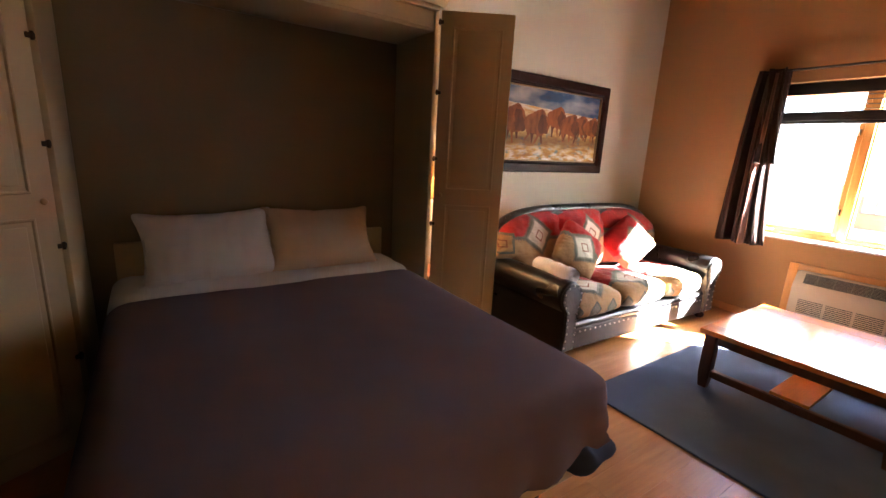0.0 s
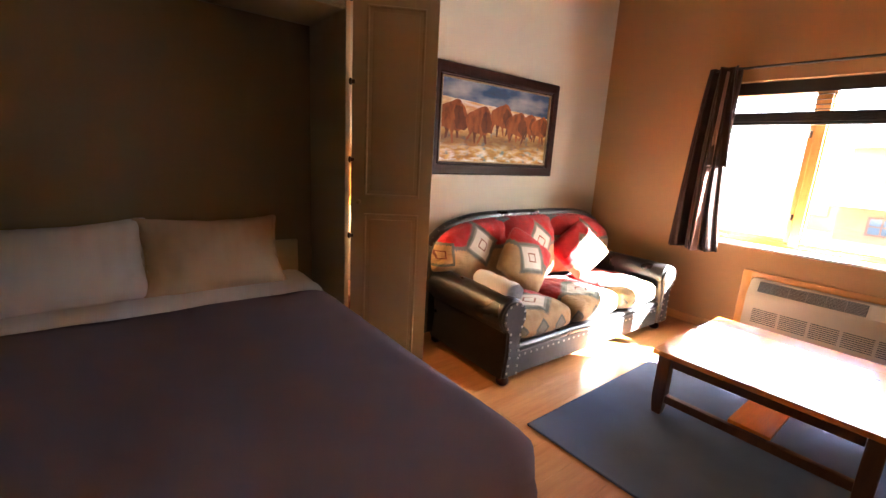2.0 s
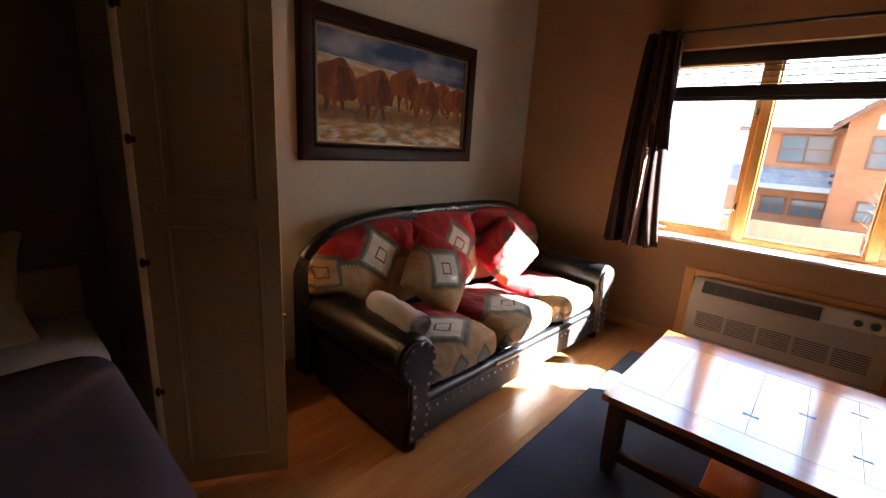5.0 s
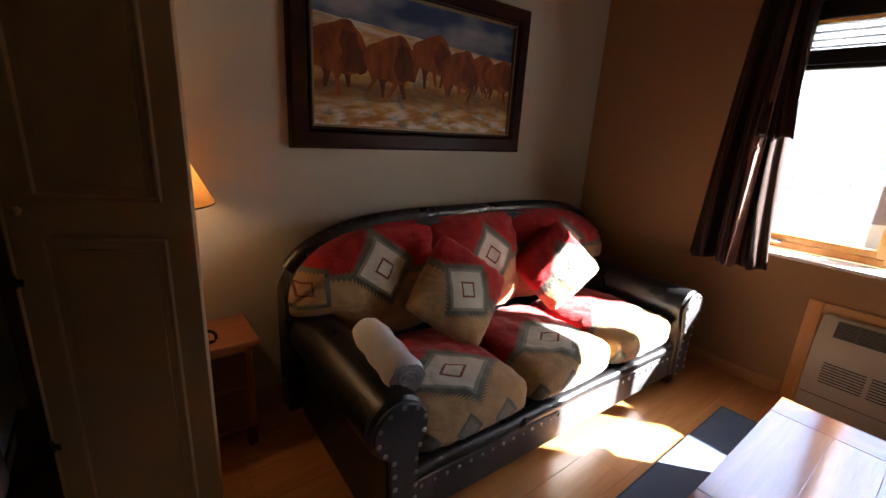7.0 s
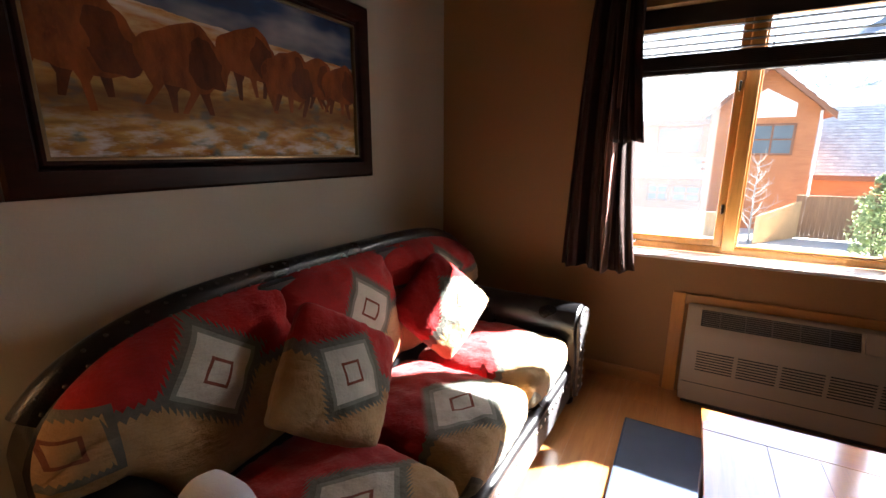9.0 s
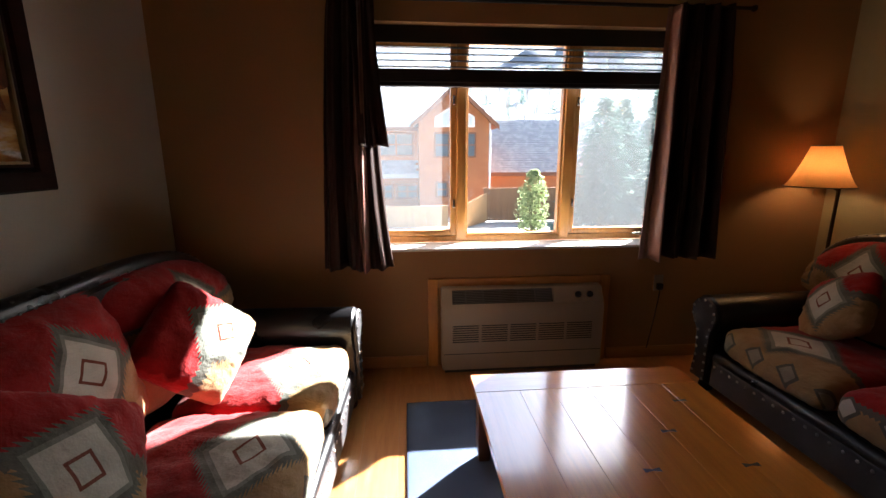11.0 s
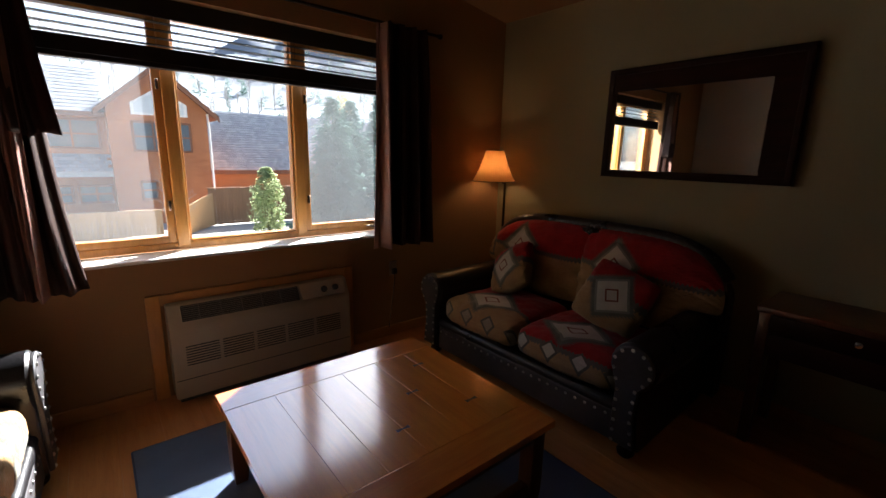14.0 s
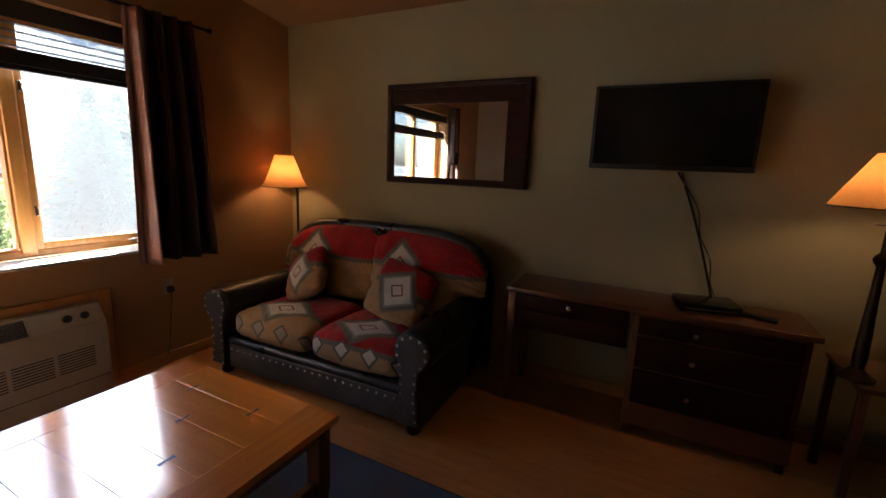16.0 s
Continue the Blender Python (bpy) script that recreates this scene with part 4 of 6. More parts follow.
def build_sofas():
    build_sofa("sofa", (3.405, 1.845, 0), -2.0, 2.29, 3, "black leather sofa with red, tan and cream woven cushions", 1.03, 0.68, "sofas", ((-0.715, 0.825), (-0.015, 0.805), (0.66, 0.80)), -0.07)
    throw_pillow(pose(3.04, 2.40, 0.70, 62, 0, -6) @ pose(0, 0, 0, 0, 0, -40), 0.44, 21, "woven throw pillow with a cream diamond on the sofa")
    throw_pillow(pose(3.84, 2.43, 0.71, 66, 0, -34) @ pose(0, 0, 0, 0, 0, 42), 0.42, 25, "woven red throw pillow in the corner of the sofa",
                 lambda c: turned_uv(c, radians(42), radians(50), 0.085))
    build_sofa("loveseat", (3.66, -0.345, 0), 181.5, 1.80, 2, "black leather loveseat with red, tan and cream woven cushions", 1.03, 0.68, "sofas", ((-0.52, 0.82), (0.27, 0.81)), 0.0, ("love_cloth", "love_red_cloth"))
    throw_pillow(pose(4.10, -0.86, 0.66, 62, 0, 160) @ pose(0, 0, 0, 0, 0, 35), 0.38, 31, "woven throw pillow with a cream diamond on the loveseat")
    throw_pillow(pose(3.27, -0.86, 0.66, 62, 0, 196) @ pose(0, 0, 0, 0, 0, -20), 0.40, 35, "woven tan throw pillow on the loveseat")
    # rolled towel on the sofa arm
    t = thing("rolled_towel", (2.48, 2.16, 0.645), "white towel rolled up on the sofa arm", "towel", "", -8)
    b = B()
    rng = random.Random(5)
    L, N, S = 0.40, 30, 14
    rings = []
    for j in range(S + 1):
        y = -L / 2 + L * j / S
        rr = 0.068 * (1 + 0.05 * math.sin(j * 1.3)) * (0.93 if j in (0, S) else 1)
        rings.append([b.verts.new((rr * math.cos(2 * math.pi * i / N) * (1.08 + 0.03 * noise.noise(Vector((i * 0.4, j * 0.5, 1)))), y, rr * math.sin(2 * math.pi * i / N) * 0.95 + 0.003 * noise.noise(Vector((i * 0.7, j * 0.6, 3))))) for i in range(N)])
    for r0, r1 in zip(rings, rings[1:]):
        for i in range(N):
            b.faces.new((r0[i], r0[(i + 1) % N], r1[(i + 1) % N], r1[i]))
    b.faces.new(rings[-1])
    b.faces.new([b.verts.new((0.9 * v.co.x, -L / 2 + 0.010, 0.9 * v.co.z)) for v in rings[0]])
    # the near end shows the wound layers
    turns, prev = 4.2, None
    cnt = 120
    spiral = []
    for i in range(cnt):
        f = i / (cnt - 1)
        a = f * turns * 2 * math.pi
        r = 0.064 * (1 - f * 0.95)
        dip = 0.010 * (math.sin(a * 0.5 + 1) * 0.3) + (0.012 if (i // 4) % 2 else 0.0) * (1 - f)
        o = b.verts.new((r * math.cos(a) * 1.06, -L / 2 - 0.004 - rng.random() * 0.003, r * math.sin(a) * 0.95))
        n_ = b.verts.new((r * 0.86 * math.cos(a) * 1.06, -L / 2 + 0.018 + dip, r * 0.86 * math.sin(a) * 0.95))
        spiral.append((o, n_))
    for (o0, n0), (o1, n1) in zip(spiral, spiral[1:]):
        b.faces.new((o0, o1, n1, n0))
    part("towel_roll", b, "towel", t)


# ---- coffee table and rug ----
def build_table():
    x0, x1, y0, y1, zt = 2.922, 3.952, 0.167, 1.227, 0.436
    ox, oy = (x0 + x1) / 2, (y0 + y1) / 2
    t = thing("coffee_table", (ox, oy, 0.012), "square honey wood plank coffee table with dark legs on the rug", "coffee table")
    zt -= 0.012
    hx, hy = (x1 - x0) / 2, (y1 - y0) / 2
    for s in (-1, 1):
        b = B()
        span(b, s * hx, s * (hx - 0.158), -hy, hy, zt - 0.032, zt, 0.0022, (1, 6, 1))
        part("end_board", b, "table_end", t, smooth=False)
    edges = [-hy, -0.355, -0.18, 0.003, 0.173, 0.325, hy]
    for a, c in zip(edges, edges[1:]):
        b = B()
        span(b, -hx + 0.1595, hx - 0.1595, a + 0.0004, c - 0.0004, zt - 0.031, zt - 0.0004, 0.0012, (6, 1, 1))
        part("plank", b, "table_top", t, smooth=False)
    for kx, ky in ((0.212, -0.355), (0.015, -0.18), (-0.183, 0.003), (-0.189, -0.355)):
        b = B()
        ol = [(-0.030, -0.010), (0, -0.0035), (0.030, -0.010), (0.030, 0.010), (0, 0.0035), (-0.030, 0.010)]
        prism(b, [(kx + v, ky + u) for u, v in ol], 2, zt - 0.01, zt + 0.0006)
        part("butterfly_key", b, "table_key", t, smooth=False)
    for sx in (-1, 1):
        for sy in (-1, 1):
            b = B()

            def taper(w):
                k = 1.0 if w.z > -0.10 else 1.0 - 0.28 * min(1.0, (-0.10 - w.z) / 0.10)
                return Vector((w.x * k, w.y * k, w.z))
            rbox(b, (sx * (hx - 0.062), sy * (hy - 0.062), (zt - 0.032) / 2), (0.072, 0.072, zt - 0.032), 0.006, (1, 1, 10), taper)
            part("leg", b, "table_leg", t)
    for s in (-1, 1):
        b = B()
        span(b, -hx + 0.10, hx - 0.10, s * (hy - 0.045), s * (hy - 0.07), zt - 0.10, zt - 0.033, 0.003)
        part("apron", b, "table_leg", t)
        b = B()
        span(b, s * (hx - 0.045), s * (hx - 0.07), -hy + 0.10, hy - 0.10, zt - 0.10, zt - 0.033, 0.003)
        part("apron", b, "table_leg", t)
        b = B()
        span(b, s * (hx - 0.045), s * (hx - 0.085), -hy + 0.085, hy - 0.085, 0.085, 0.135, 0.004)
        part("stretcher", b, "table_leg", t)
    b = B()
    span(b, -hx + 0.07, hx - 0.07, -0.10, 0.10, 0.136, 0.158, 0.004)
    part("lower_plank", b, "table_top", t)
    r = thing("area_rug", (3.30, 0.71, 0), "slate blue low-pile area rug under the coffee table", "rug")
    b = B()

    def pile(w):
        return w + Vector((0.004 * noise.noise(Vector((w.y * 3, 0, w.x))), 0.004 * noise.noise(Vector((w.x * 3, 1, w.y))), 0.0012 * noise.noise(w * 6)))
    rbox(b, (0, 0, 0.0065), (2.22, 1.66, 0.011), 0.005, (60, 44, 1), pile)
    part("rug_body", b, "rug", r)
    b = B()
    hx, hy = 1.11, 0.83
    tube(b, [(-hx, -hy, 0.007), (0, -hy, 0.007), (hx, -hy, 0.007)], 0.006, 6)
    tube(b, [(-hx, hy, 0.007), (0, hy, 0.007), (hx, hy, 0.007)], 0.006, 6)
    tube(b, [(-hx, -hy, 0.007), (-hx, 0, 0.007), (-hx, hy, 0.007)], 0.006, 6)
    tube(b, [(hx, -hy, 0.007), (hx, 0, 0.007), (hx, hy, 0.007)], 0.006, 6)
    part("bound_edge", b, "navy", r)


# ---- picture, mirror, television ----
def mitred_frame(b, w, h, prof):
    """Moulding round a w x h rectangle: prof is (outward from the inner edge, depth)."""
    rings = []
    for o, d in prof:
        rings.append([b.verts.new((sx * (w / 2 + o), -d, sz * (h / 2 + o))) for sx, sz in ((-1, -1), (1, -1), (1, 1), (-1, 1))])
    k = len(prof)
    for i in range(k):
        r0, r1 = rings[i], rings[(i + 1) % k]
        for j in range(4):
            b.faces.new((r0[j], r0[(j + 1) % 4], r1[(j + 1) % 4], r1[j]))
    return b


def painting_material():
    n = Nodes("prairie_painting")
    sep = n.add("ShaderNodeSeparateXYZ")
    co = n.coords()
    n.put(sep.inputs[0], co)
    x, z = sep.outputs[0], sep.outputs[2]
    cl = n.noise(n.coords("Object", (1.3, 1, 3.6)), 1.5, 3.0, 0.5)
    br = n.noise(n.coords("Object", (4, 1, 13)), 2.0, 4.0, 0.65)
    dab = n.noise(n.coords("Object", (5, 1, 17)), 1.5, 3.0, 0.55)
    skyc = n.mix(n.ramp(cl, 0.42, 0.66), (0.030, 0.060, 0.135), (0.34, 0.32, 0.31))
    skyc = n.mix(n.math('MULTIPLY', n.ramp(cl, 0.42, 0.30), 0.8), skyc, (0.035, 0.036, 0.05))
    far = n.mix(n.ramp(br, 0.40, 0.62), (0.42, 0.20, 0.06), (0.60, 0.42, 0.20))
    grass = n.mix(n.ramp(dab, 0.36, 0.64), (0.30, 0.135, 0.03), (0.52, 0.33, 0.10))
    sage = n.ramp(n.noise(n.coords("Object", (7, 1, 15)), 1.3, 2.0), 0.55, 0.66)
    grass = n.mix(n.math('MULTIPLY', sage, 0.8), grass, (0.10, 0.16, 0.16))
    dusk = n.noise(n.coords("Object", (3, 1, 22)), 1.1, 3.0)
    grass = n.mix(n.math('MULTIPLY', n.ramp(dusk, 0.55, 0.72), 0.5), grass, (0.13, 0.07, 0.03))
    trod = n.math('MULTIPLY', n.ramp(z, -0.08, -0.12), n.ramp(n.math('ADD', z, n.math('MULTIPLY', br, 0.06)), -0.19, -0.13))
    grass = n.mix(n.math('MULTIPLY', trod, 0.65), grass, (0.10, 0.042, 0.018))
    snow = n.math('MULTIPLY', n.ramp(z, -0.16, -0.32), n.ramp(br, 0.47, 0.62))
    grass = n.mix(snow, grass, (0.62, 0.60, 0.58))
    line = n.math('ADD', 0.15, n.math('MULTIPLY', x, -0.05))
    wob = n.math('MULTIPLY', n.math('SUBTRACT', br, 0.5), 0.05)
    land = n.mix(n.ramp(n.math('ADD', z, wob), 0.04, -0.10), far, grass)
    land = n.mix(n.math('MULTIPLY', n.math('MULTIPLY', n.ramp(z, 0.06, 0.12), n.ramp(dusk, 0.45, 0.6)), 0.8), land, (0.60, 0.55, 0.46))
    col = n.mix(n.math('GREATER_THAN', n.math('ADD', z, n.math('MULTIPLY', wob, 0.4)), line), land, skyc)
    n.bump(br, 0.4, 0.003)
    return n.done(col, 0.55, spec=0.12)


def brush_paint(name, light, dark):
    n = Nodes(name)
    g = n.noise(n.coords("Object", (11, 1, 5)), 1.4, 5.0, 0.55)
    f = n.noise(n.coords("Object", (60, 1, 30)), 2.0, 3.0)
    col = n.mix(n.ramp(g, 0.30, 0.70), light, dark)
    col = n.mix(n.math('MULTIPLY', n.ramp(f, 0.5, 0.75), 0.3), col, shade(light, 1.2))
    n.bump(f, 0.4, 0.002)
    return n.done(col, 0.55, spec=0.12)


def build_picture():
    M["painting"] = painting_material()
    M["brown_a"] = brush_paint("umber_paint", (0.29, 0.082, 0.018), (0.11, 0.028, 0.008))
    M["brown_b"] = brush_paint("dark_umber_paint", (0.15, 0.042, 0.012), (0.06, 0.018, 0.008))
    p = thing("framed_painting", (3.213, YN - 0.002, 1.795), "prairie landscape painting in a heavy dark wood frame", "painting")
    w, h = 1.33, 0.645
    b = B()
    mitred_frame(b, w + 0.02, h + 0.02, [(0.0, 0.020), (0.0, 0.032), (0.012, 0.036), (0.02, 0.028), (0.03, 0.044), (0.06, 0.050), (0.098, 0.046), (0.108, 0.036), (0.111, 0.0), (0.0, 0.0)])
    part("picture_frame", b, "dark_wood", p, "dark mahogany moulded frame")
    b = B()
    mitred_frame(b, w, h, [(0.0, 0.014), (0.0, 0.030), (0.004, 0.034), (0.011, 0.033), (0.011, 0.014)])
    part("gilt_slip", b, "frame_gold", p)
    b = B()
    span(b, -w / 2, w / 2, -0.016, -0.006, -h / 2, h / 2, 0)
    cv = part("canvas", b, "painting", p, smooth=False)
    # the painted herd, as plain brown shapes with brushed edges
    for k, (cx, cz, sc) in enumerate(((0.40, 0.03, 0.92), (0.03, 0.075, 1.0), (-0.55, 0.03, 1.22), (-0.24, 0.01, 1.16), (0.235, 0.02, 1.06), (0.565, 0.02, 0.94))):
        rng = random.Random(40 + k)
        lift = 0.0165 + 0.0012 * k

        def brushed(pts, amp):
            out = []
            for i, (px, pz) in enumerate(pts):
                w = noise.noise(Vector((px * 22, pz * 22, k * 3.0)))
                out.append((px + amp * w, pz + amp * noise.noise(Vector((pz * 26, px * 19, k + 9.0)))))
            return out
        for off in (-0.095, -0.05, 0.025, 0.065):
            b = B()
            lx, zb = cx + off * sc, cz - (0.165 + rng.uniform(-0.03, 0.015)) * sc
            kx, fx = rng.uniform(-0.025, 0.025) * sc, rng.uniform(-0.035, 0.02) * sc
            zm = (cz + zb) / 2 - 0.02 * sc
            leg = [(lx - 0.030 * sc, cz - 0.03 * sc), (lx + 0.030 * sc, cz - 0.03 * sc), (lx + kx + 0.024 * sc, zm + 0.02 * sc), (lx + kx + 0.014 * sc, zm), (lx + fx + 0.009 * sc, zb), (lx + fx - 0.007 * sc, zb), (lx + kx - 0.013 * sc, zm), (lx + kx - 0.022 * sc, zm + 0.02 * sc)]
            prism(b, brushed(leg, 0.006 * sc), 1, -lift, -lift - 0.0004)
            part("painted_shape", b, "brown_a" if off in (-0.095, 0.025) else "brown_b", cv, "plain brown painted shape", smooth=False)
        pts = []
        for i in range(48):
            a = 2 * math.pi * i / 48
            u, v = math.cos(a), math.sin(a)
            hump = 0.036 * sc * math.exp(-((u - 0.35) / 0.50) ** 2) * max(0.0, v) ** 0.5
            belly = 0.022 * sc * max(0.0, -v) * math.exp(-((u - 0.5) / 0.45) ** 2)
            pts.append((cx + 0.138 * sc * math.copysign(abs(u) ** 0.85, u), cz + 0.080 * sc * math.copysign(abs(v) ** 0.9, v) + hump - belly))
        b = B()
        prism(b, brushed(pts, 0.009 * sc), 1, -lift, -lift - 0.0006)
        part("painted_shape", b, "brown_a", cv, "plain brown painted shape", smooth=False)
        b = B()
        hx, hz = cx + 0.072 * sc, cz + 0.012 * sc
        ring = [(hx + (0.046 - 0.016 * math.sin(2 * math.pi * i / 40)) * sc * math.cos(2 * math.pi * i / 40) + 0.018 * sc * math.sin(2 * math.pi * i / 40 + 2.6), hz - 0.012 * sc + 0.082 * sc * math.sin(2 * math.pi * i / 40)) for i in range(40)]
        prism(b, brushed(ring, 0.020 * sc), 1, -lift - 0.0006, -lift - 0.0010)
        part("painted_shape", b, "brown_b", cv, "plain dark brown painted shape", smooth=False)


def build_south_wall_things():
    m = thing("wall_mirror", (3.225, YS + 0.002, 1.745), "rectangular mirror in a wide dark mahogany frame", "mirror")
    m.matrix_basis = pose(3.22, YS + 0.012, 1.743, 0, 0, 180)
    b = B()
    mitred_frame(b, 1.08, 0.668, [(0.0, 0.016), (0.0, 0.036), (0.006, 0.042), (0.03, 0.046), (0.038, 0.040), (0.040, 0.0), (0.0, 0.0)])
    part("mirror_frame", b, "dark_wood", m)
    gx0, gx1, gz0, gz1 = -0.515, 0.412, -0.322, 0.222
    b = B()
    for a in ((-0.54, 0.54, gz1, 0.334), (-0.54, 0.54, -0.334, gz0), (-0.54, gx0, gz0, gz1), (gx1, 0.54, gz0, gz1)):
        span(b, a[0], a[1], -0.030, -0.004, a[2], a[3], 0)
    part("inner_border", b, "dark_wood", m, smooth=False)
    b = B()
    span(b, gx0, gx1, -0.026, -0.010, gz0, gz1, 0)
    part("mirror_glass", b, "mirror", m, smooth=False)
    t = thing("television", (1.79, -1.40, 1.78), "black flat-screen television on a wall arm", "television")
    t.matrix_basis = pose(1.79, -1.40, 1.78, 0, 0, 180)
    b = B()
    span(b, -0.435, 0.435, -0.012, 0.03, -0.245, 0.245, 0.008)
    part("casing", b, "black_matt", t)
    b = B()
    span(b, -0.415, 0.415, -0.0145, -0.0122, -0.215, 0.228, 0)
    part("screen", b, "black_gloss", t, smooth=False)
    b = B()
    span(b, -0.15, 0.15, 0.031, 0.098, -0.12, 0.12, 0.006)
    part("wall_bracket", b, "iron", t)
    c = thing("television_cable", (1.72, YS + 0.01, 1.53), "thin dark cable hanging from the television to the desk", "cable")
    b = B()
    pts = []
    for i in range(17):
        f = i / 16
        pts.append((-0.27 * f ** 0.8, 0.004 + 0.02 * math.sin(math.pi * f) + 0.10 * max(0.0, f - 0.85), -0.745 * f))
    tube(b, pts, 0.007, 8)
    tube(b, [(p[0] - 0.02 + 0.012 * math.sin(i), p[1] + 0.004, p[2]) for i, p in enumerate(pts)], 0.004, 6)
    part("cable", b, "iron", c)
    d = thing("writing_desk", (1.82, -1.25, 0), "dark cherry desk with three drawers and a knee space", "desk")
    x0, x1, y0, y1 = -0.80, 0.78, -0.225, 0.20
    b = B()
    span(b, x0, x1, y0, y1, 0.745, 0.777, 0.006, (6, 2, 1))
    part("desktop", b, "cherry", d)
    b = B()
    span(b, x0 + 0.03, 0.03, y0 + 0.01, y1 - 0.025, 0.06, 0.744, 0.004)
    part("pedestal", b, "cherry", d)
    for z0, z1 in ((0.625, 0.725), (0.425, 0.61), (0.21, 0.41)):
        b = B()
        span(b, x0 + 0.06, 0.0, y1 - 0.025, y1 - 0.006, z0, z1, 0.006)
        dr = part("drawer_front", b, "dark_wood", d)
        b = B()
        lathe(b, [(0.006, 0.0), (0.007, 0.012), (0.014, 0.018), (0.014, 0.024), (0.004, 0.030)], 14)
        for v in b.verts:
            v.co = Vector(((x0 + 0.06) / 2 + 0.09 + v.co.x, y1 - 0.006 + v.co.z, (z0 + z1) / 2 + v.co.y))
        part("knob", b, "chrome", dr)
    b = B()
    span(b, 0.05, x1 - 0.06, y1 - 0.03, y1 - 0.01, 0.64, 0.742, 0.006)
    dr = part("drawer_front", b, "dark_wood", d)
    b = B()
    lathe(b, [(0.006, 0.0), (0.007, 0.012), (0.015, 0.018), (0.015, 0.024), (0.004, 0.030)], 14)
    for v in b.verts:
        v.co = Vector((0.385 + v.co.x, y1 - 0.01 + v.co.z, 0.705 + v.co.y))
    part("knob", b, "chrome", dr)
    b = B()
    span(b, 0.05, x1 - 0.06, y1 - 0.032, y1 - 0.012, 0.52, 0.638, 0.004)
    part("apron", b, "dark_wood", d)
    for y in (y0 + 0.03, y1 - 0.04):
        b = B()
        span(b, x1 - 0.06, x1 - 0.01, y - 0.022, y + 0.022, 0, 0.744, 0.004)
        part("leg", b, "cherry", d)
    for x in (x0 + 0.06, 0.0):
        for y in (y0 + 0.04, y1 - 0.06):
            b = B()
            span(b, x - 0.02, x + 0.02, y - 0.02, y + 0.02, 0, 0.06, 0.004)
            part("foot", b, "cherry", d)
    s = thing("set_top_box", (1.50, -1.25, 0.777), "flat black set-top box on the desk", "set-top box", "", 12)
    b = B()
    span(b, -0.15, 0.15, -0.10, 0.10, 0.004, 0.052, 0.006)
    part("casing", b, "black_gloss", s)
    b = B()
    span(b, -0.13, 0.13, 0.1, 0.1015, 0.02, 0.024, 0)
    part("status_strip", b, "chrome", s, smooth=False)
    r = thing("remote_control", (1.26, -1.22, 0.777), "black remote control on the desk", "remote control", "", 70)
    b = B()
    span(b, -0.025, 0.025, -0.09, 0.09, 0.0, 0.02, 0.008)
    part("casing", b, "black_matt", r)


# ---- lamps ----
def fluted_shade(prof, seg=48, bell=0.0):
    b = B()
    rings = []
    for k, (r, z) in enumerate(prof):
        rings.append([b.verts.new((r * math.cos(2 * math.pi * i / seg) * (1 - bell * (i % 6 == 0)), r * math.sin(2 * math.pi * i / seg) * (1 - bell * (i % 6 == 0)), z)) for i in range(seg)])
    for a, c in zip(rings, rings[1:]):
        for i in range(seg):
            b.faces.new((a[i], a[(i + 1) % seg], c[(i + 1) % seg], c[i]))
    return b


def lamp_head(parent, z0, z1, rb, rt, watts, centre=(0, 0), bell=0.0):
    n = 8
    prof = []
    for k in range(n + 1):
        f = k / n
        prof.append((rb + (rt - rb) * (f ** (0.75 if bell else 1.0)), z0 + (z1 - z0) * f))
    b = fluted_shade(prof, 48, 0.02 if bell else 0.0)
    for v in b.verts:
        v.co.x += centre[0]
        v.co.y += centre[1]
    sh = part("shade", b, "shade", parent, "amber cloth shade lit from within")
    for r, z in ((rb + 0.001, z0), (rt + 0.001, z1)):
        b = B()
        tube(b, [(centre[0] + r * math.cos(2 * math.pi * i / 40), centre[1] + r * math.sin(2 * math.pi * i / 40), z) for i in range(41)], 0.003, 6)
        part("shade_trim", b, "bronze", sh)
    zc = z0 + (z1 - z0) * 0.42
    b = B()
    lathe(b, [(0.008, zc - 0.05), (0.014, zc - 0.04), (0.026, zc - 0.005), (0.028, zc + 0.015), (0.018, zc + 0.038), (0.004, zc + 0.046)], 14, centre)
    bulb = part("bulb", b, "bulb", parent, "lit warm bulb")
    lt = bpy.data.lights.new("lamp_light", 'POINT')
    lt.energy, lt.color, lt.shadow_soft_size = watts, (1.0, 0.52, 0.17), 0.03
    lo = new("lamp_light", lt)
    lo.parent = parent
    lo.location = (centre[0], centre[1], zc + 0.03)
    return sh


